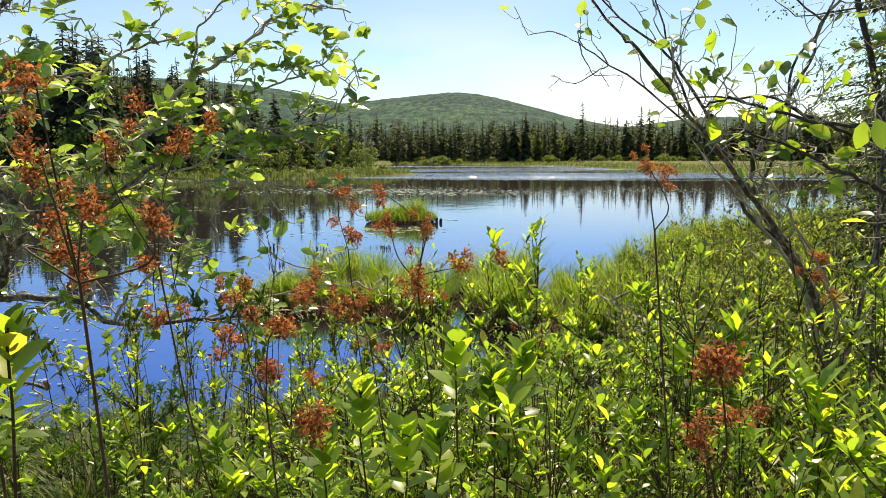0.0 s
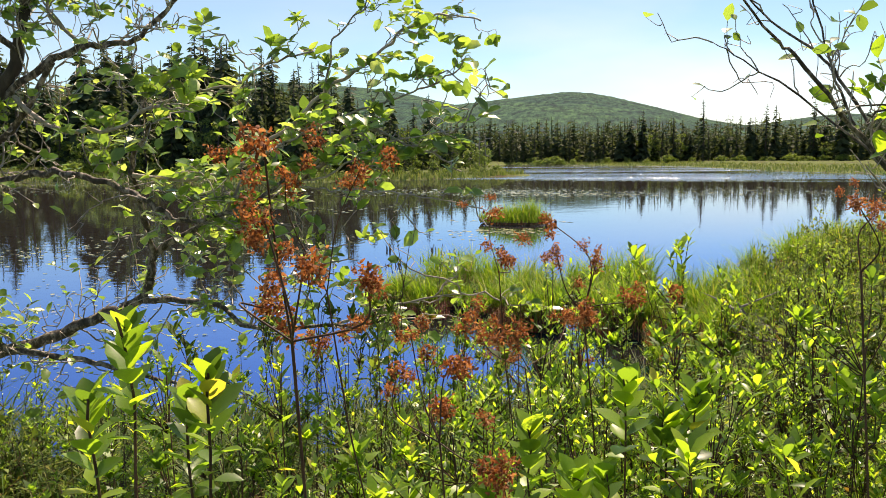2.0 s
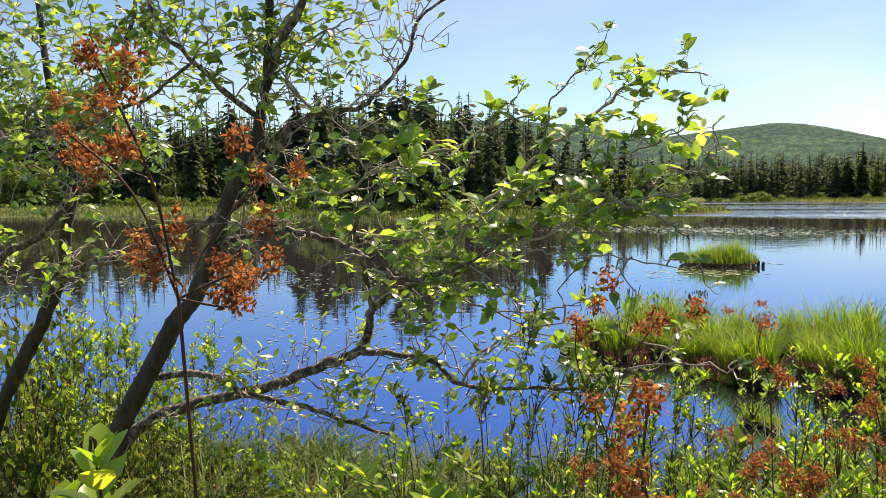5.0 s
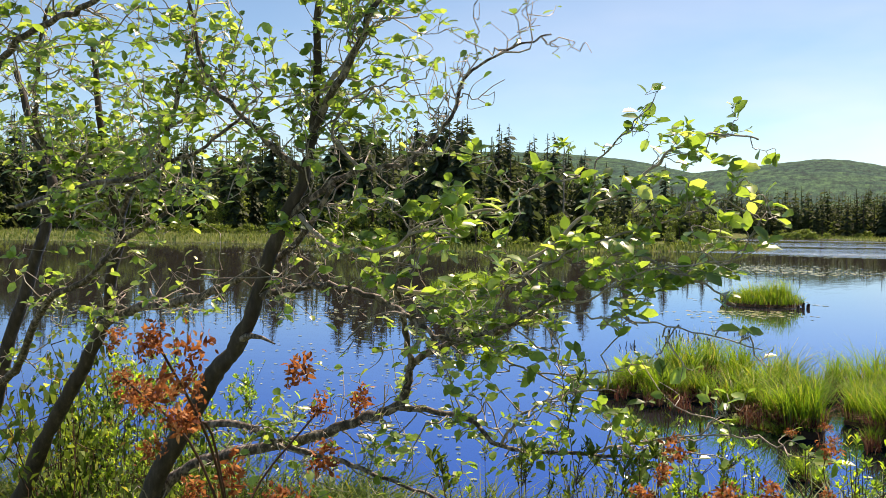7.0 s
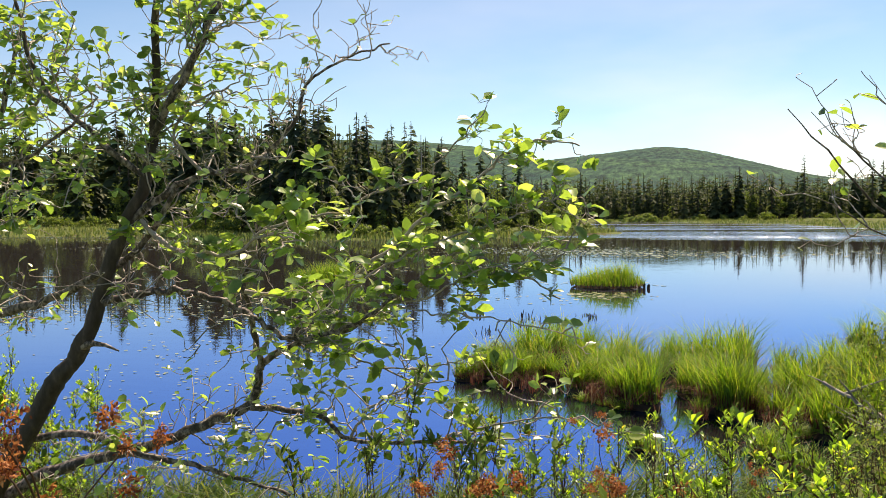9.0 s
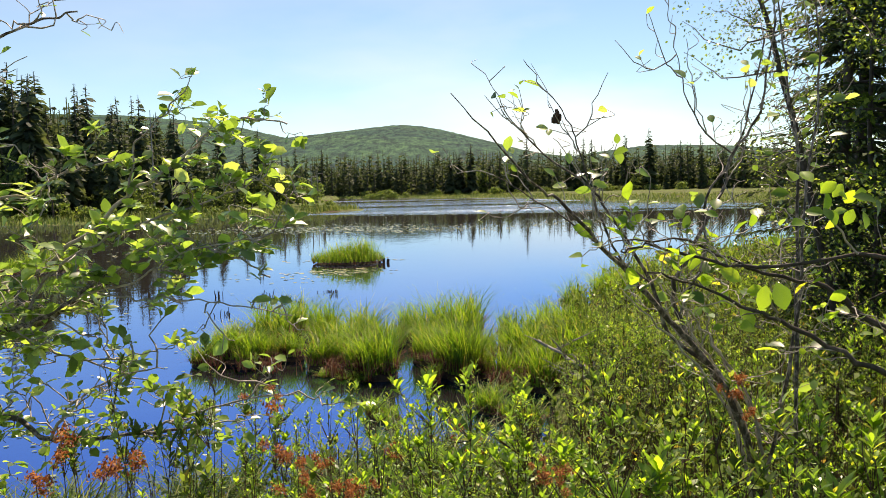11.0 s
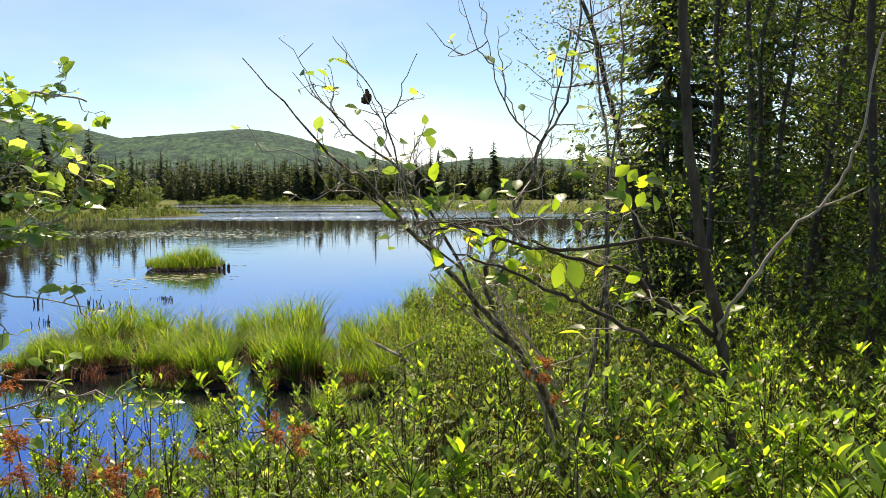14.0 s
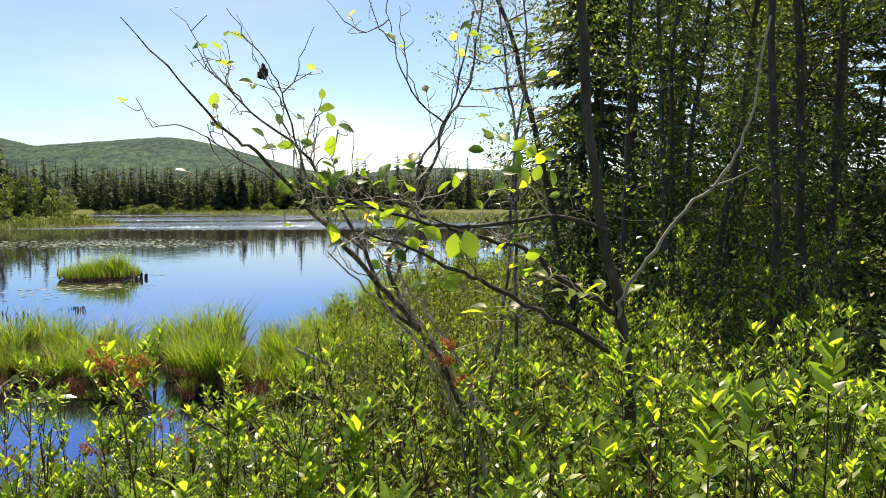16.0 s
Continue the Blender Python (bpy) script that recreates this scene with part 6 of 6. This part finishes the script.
def fallen_branch(points, r0, r1, seed):
    """A grey bough lying in the bog, with bare side twigs."""
    rng = np.random.default_rng(seed)
    org = np.array(points[len(points) // 2])
    line = smooth_line(points, 6, 0.012, rng)
    ob = thing("fallen_branch", org, "bare grey fallen branch lying across the boggy meadow", "dead branch", "fallen branches in the bog")
    g = Geo()
    tube(g, line - org, r0, r1, 7, 0.08, rng)
    part("bough", g.mesh("fallen_bough", M_SNAG), ob)
    for k in range(12):
        i = int(rng.integers(2, len(line)))
        e = line[i] + np.array([rng.normal(0, 0.22), rng.normal(0, 0.2), abs(rng.normal(0.1, 0.14))])
        g = Geo()
        tube(g, smooth_line([line[i], (line[i] + e) / 2 + rng.normal(0, 0.03, 3), e], 3) - org, r1 * 0.6, 0.003, 5)
        part("twig", g.mesh("fallen_twig", M_SNAG), ob)


fallen_branch([(1.72, 8.3, 0.62), (2.02, 7.7, 0.50), (2.35, 7.0, 0.40), (2.7, 6.5, 0.34)], 0.016, 0.028, 201)
fallen_branch([(1.95, 7.5, 0.40), (2.35, 7.0, 0.36), (2.85, 6.7, 0.36)], 0.014, 0.022, 202)


def dead_shrub(x, y, h, seed):
    """A shock of bare brown stems."""
    rng = np.random.default_rng(seed)
    ob = thing("dead_shrub", (x, y, hz(x, y) - 0.03), "bare red-brown dead shrub of thin upright stems", "dead shrub", "dead shrubs in the bog")
    for k in range(22):
        a, r = rng.uniform(0, 6.28), rng.uniform(0.02, 0.30)
        top = np.array([np.cos(a) * r, np.sin(a) * r, h * rng.uniform(0.5, 1.0)])
        line = smooth_line([top * np.array([0.25, 0.25, 0.0]), top * np.array([0.6, 0.6, 0.55]) + rng.normal(0, 0.02, 3), top], 3)
        g = Geo()
        tube(g, line, 0.0045, 0.0018, 4)
        for q in range(3):
            i = int(rng.integers(2, len(line)))
            tube(g, [line[i], line[i] + rng.normal(0, 0.05, 3) + np.array([0, 0, 0.09])], 0.0022, 0.001, 3)
        part("stem", g.mesh("dead_shrub_stem", M_STEM), ob)


for dx, dy, dh, ds in ((1.35, 3.7, 1.15, 211), (1.7, 4.2, 1.1, 212), (1.05, 4.6, 0.95, 213), (0.95, 3.1, 0.95, 214)):
    dead_shrub(dx, dy, dh, ds)

# ---- withered flower heads ----


def head_mesh(seed):
    rng = np.random.default_rng(seed)
    g = Geo()
    k = 90
    c = rng.normal(0, 0.0085, (k, 3)) * np.array([1.3, 1.3, 0.75])
    d = unit(c) * 0.5 + rng.normal(0, 0.7, (k, 3)) + np.array([0, 0, -0.3])
    scatter(g, PETAL, c, d, rng.normal(0, 1, (k, 3)), rng.uniform(0.005, 0.0105, k))
    return g.mesh("withered_head", M_RUST)


HEADS = [head_mesh(s) for s in (101, 102, 103)]


def withered_plant(base, heads):
    """A red-brown stalk plant that carries rust-coloured dead flower heads."""
    bx, by = base
    z = hz(bx, by) - 0.03
    ob = thing("withered_plant", (bx, by, z), "dead stalk with rust-brown withered flower heads", "dead plant", "withered plants on the near bank")
    org = np.array([bx, by, z])
    top = np.mean(np.array([h[:3] for h in heads]), axis=0) - org
    fork = np.array([top[0] * 0.92, top[1] * 0.92, top[2] - 0.05])
    g = Geo()
    tube(g, smooth_line([(0, 0, 0), (top[0] * 0.15 + 0.05, top[1] * 0.2, top[2] * 0.5), fork], 5, 0.003, RNG), 0.0011, 0.0009, 6)
    part("stalk", g.mesh("withered_stalk", M_STEM), ob)
    for x, y, hz_, s in heads:
        e = np.array([x, y, hz_]) - org
        g = Geo()
        tube(g, smooth_line([fork, (fork + e) / 2 + RNG.normal(0, 0.012, 3), e], 4), 0.0007, 0.0005, 5)
        part("side_stalk", g.mesh("side_stalk", M_STEM), ob)
        for q in range(4):
            h = part("flower_head", HEADS[(q + int(RNG.integers(3))) % 3], ob, "rust-brown shrivelled flower head")
            h.location = e + RNG.normal(0, 0.016 * s, 3) * (q > 0)
            h.rotation_euler, h.scale = RNG.uniform(0, 6.28, 3), Vector((1, 1, 1)) * s * RNG.uniform(0.34, 0.62)


withered_plant((0.0, 0.35), ((0.017, 0.05, 2.23, 0.9), (0.04, 0.0, 2.17, 0.9)))
withered_plant((0.10, -0.18), ((0.065, -0.18, 2.105, 1.0), (0.12, 0.14, 2.07, 1.0), (0.02, -0.2, 2.14, 0.9)))
withered_plant((0.0, -0.28), ((0.043, -0.43, 2.15, 0.8), (0.022, -0.39, 2.10, 0.8), (0.07, -0.49, 2.09, 0.8), (-0.02, -0.38, 2.13, 0.8), (0.0, -0.42, 2.17, 0.7)))
withered_plant((0.14, 0.0), ((0.10, -0.25, 2.25, 0.7), (0.11, -0.25, 2.22, 0.7), (0.14, -0.25, 2.16, 0.8), (0.19, -0.25, 2.17, 0.7), (0.15, -0.24, 2.21, 0.6)))
withered_plant((0.42, -0.45), ((0.318, -0.655, 2.18, 0.75), (0.326, -0.60, 2.126, 0.75)))
withered_plant((-0.34, -0.55), ((-0.206, -0.776, 2.457, 0.6), (-0.203, -0.675, 2.409, 0.7), (-0.212, -0.754, 2.42, 0.6), (-0.24, -0.72, 2.38, 0.7), (-0.19, -0.70, 2.36, 0.6), (-0.26, -0.74, 2.43, 0.6), (-0.22, -0.68, 2.35, 0.7)))
withered_plant((-0.10, -0.48), ((-0.01, -0.69, 2.32, 0.6), (-0.015, -0.68, 2.285, 0.6), (0.03, -0.66, 2.25, 0.6), (0.0, -0.67, 2.26, 0.6), (-0.04, -0.62, 2.23, 0.7)))
withered_plant((-0.12, -0.1), ((-0.109, -0.399, 2.298, 0.8), (-0.05, -0.38, 2.30, 0.8), (-0.15, -0.2, 2.1, 0.9)))
withered_plant((0.37, -0.28), ((0.345, -0.37, 2.272, 0.5), (0.36, -0.36, 2.262, 0.5)))
withered_plant((0.95, 0.8), ((1.05, 0.92, 2.03, 1.2), (1.08, 0.95, 1.97, 1.2), (1.12, 0.95, 1.92, 1.2)))
withered_plant((-0.15, 1.2), ((-0.1, 1.25, 1.72, 1.3), (-0.05, 1.3, 1.70, 1.3), (0.15, 1.4, 1.68, 1.2)))
withered_plant((0.3, 1.3), ((0.35, 1.35, 1.78, 1.2), (0.42, 1.4, 1.72, 1.2)))


# ---- low sedge tufts in the channel between the bank and the marsh spit ----
for mx, my, ms, mt in ((-0.20, 7.45, 0.62, 0.75), (-0.02, 7.25, 0.50, 0.80), (1.05, 7.55, 0.60, 0.70), (1.22, 7.20, 0.55, 0.80), (0.80, 6.15, 0.58, 0.70),
                       (1.38, 6.90, 0.62, 0.75), (-0.95, 9.45, 0.62, 0.34), (-0.68, 9.30, 0.60, 0.30), (-0.42, 9.15, 0.66, 0.32), (1.45, 8.35, 0.62, 0.36)):
    tussock(mx, my, ms, mt, "tussocks of the channel", "low green and red-brown sedge tuft in shallow pond water")
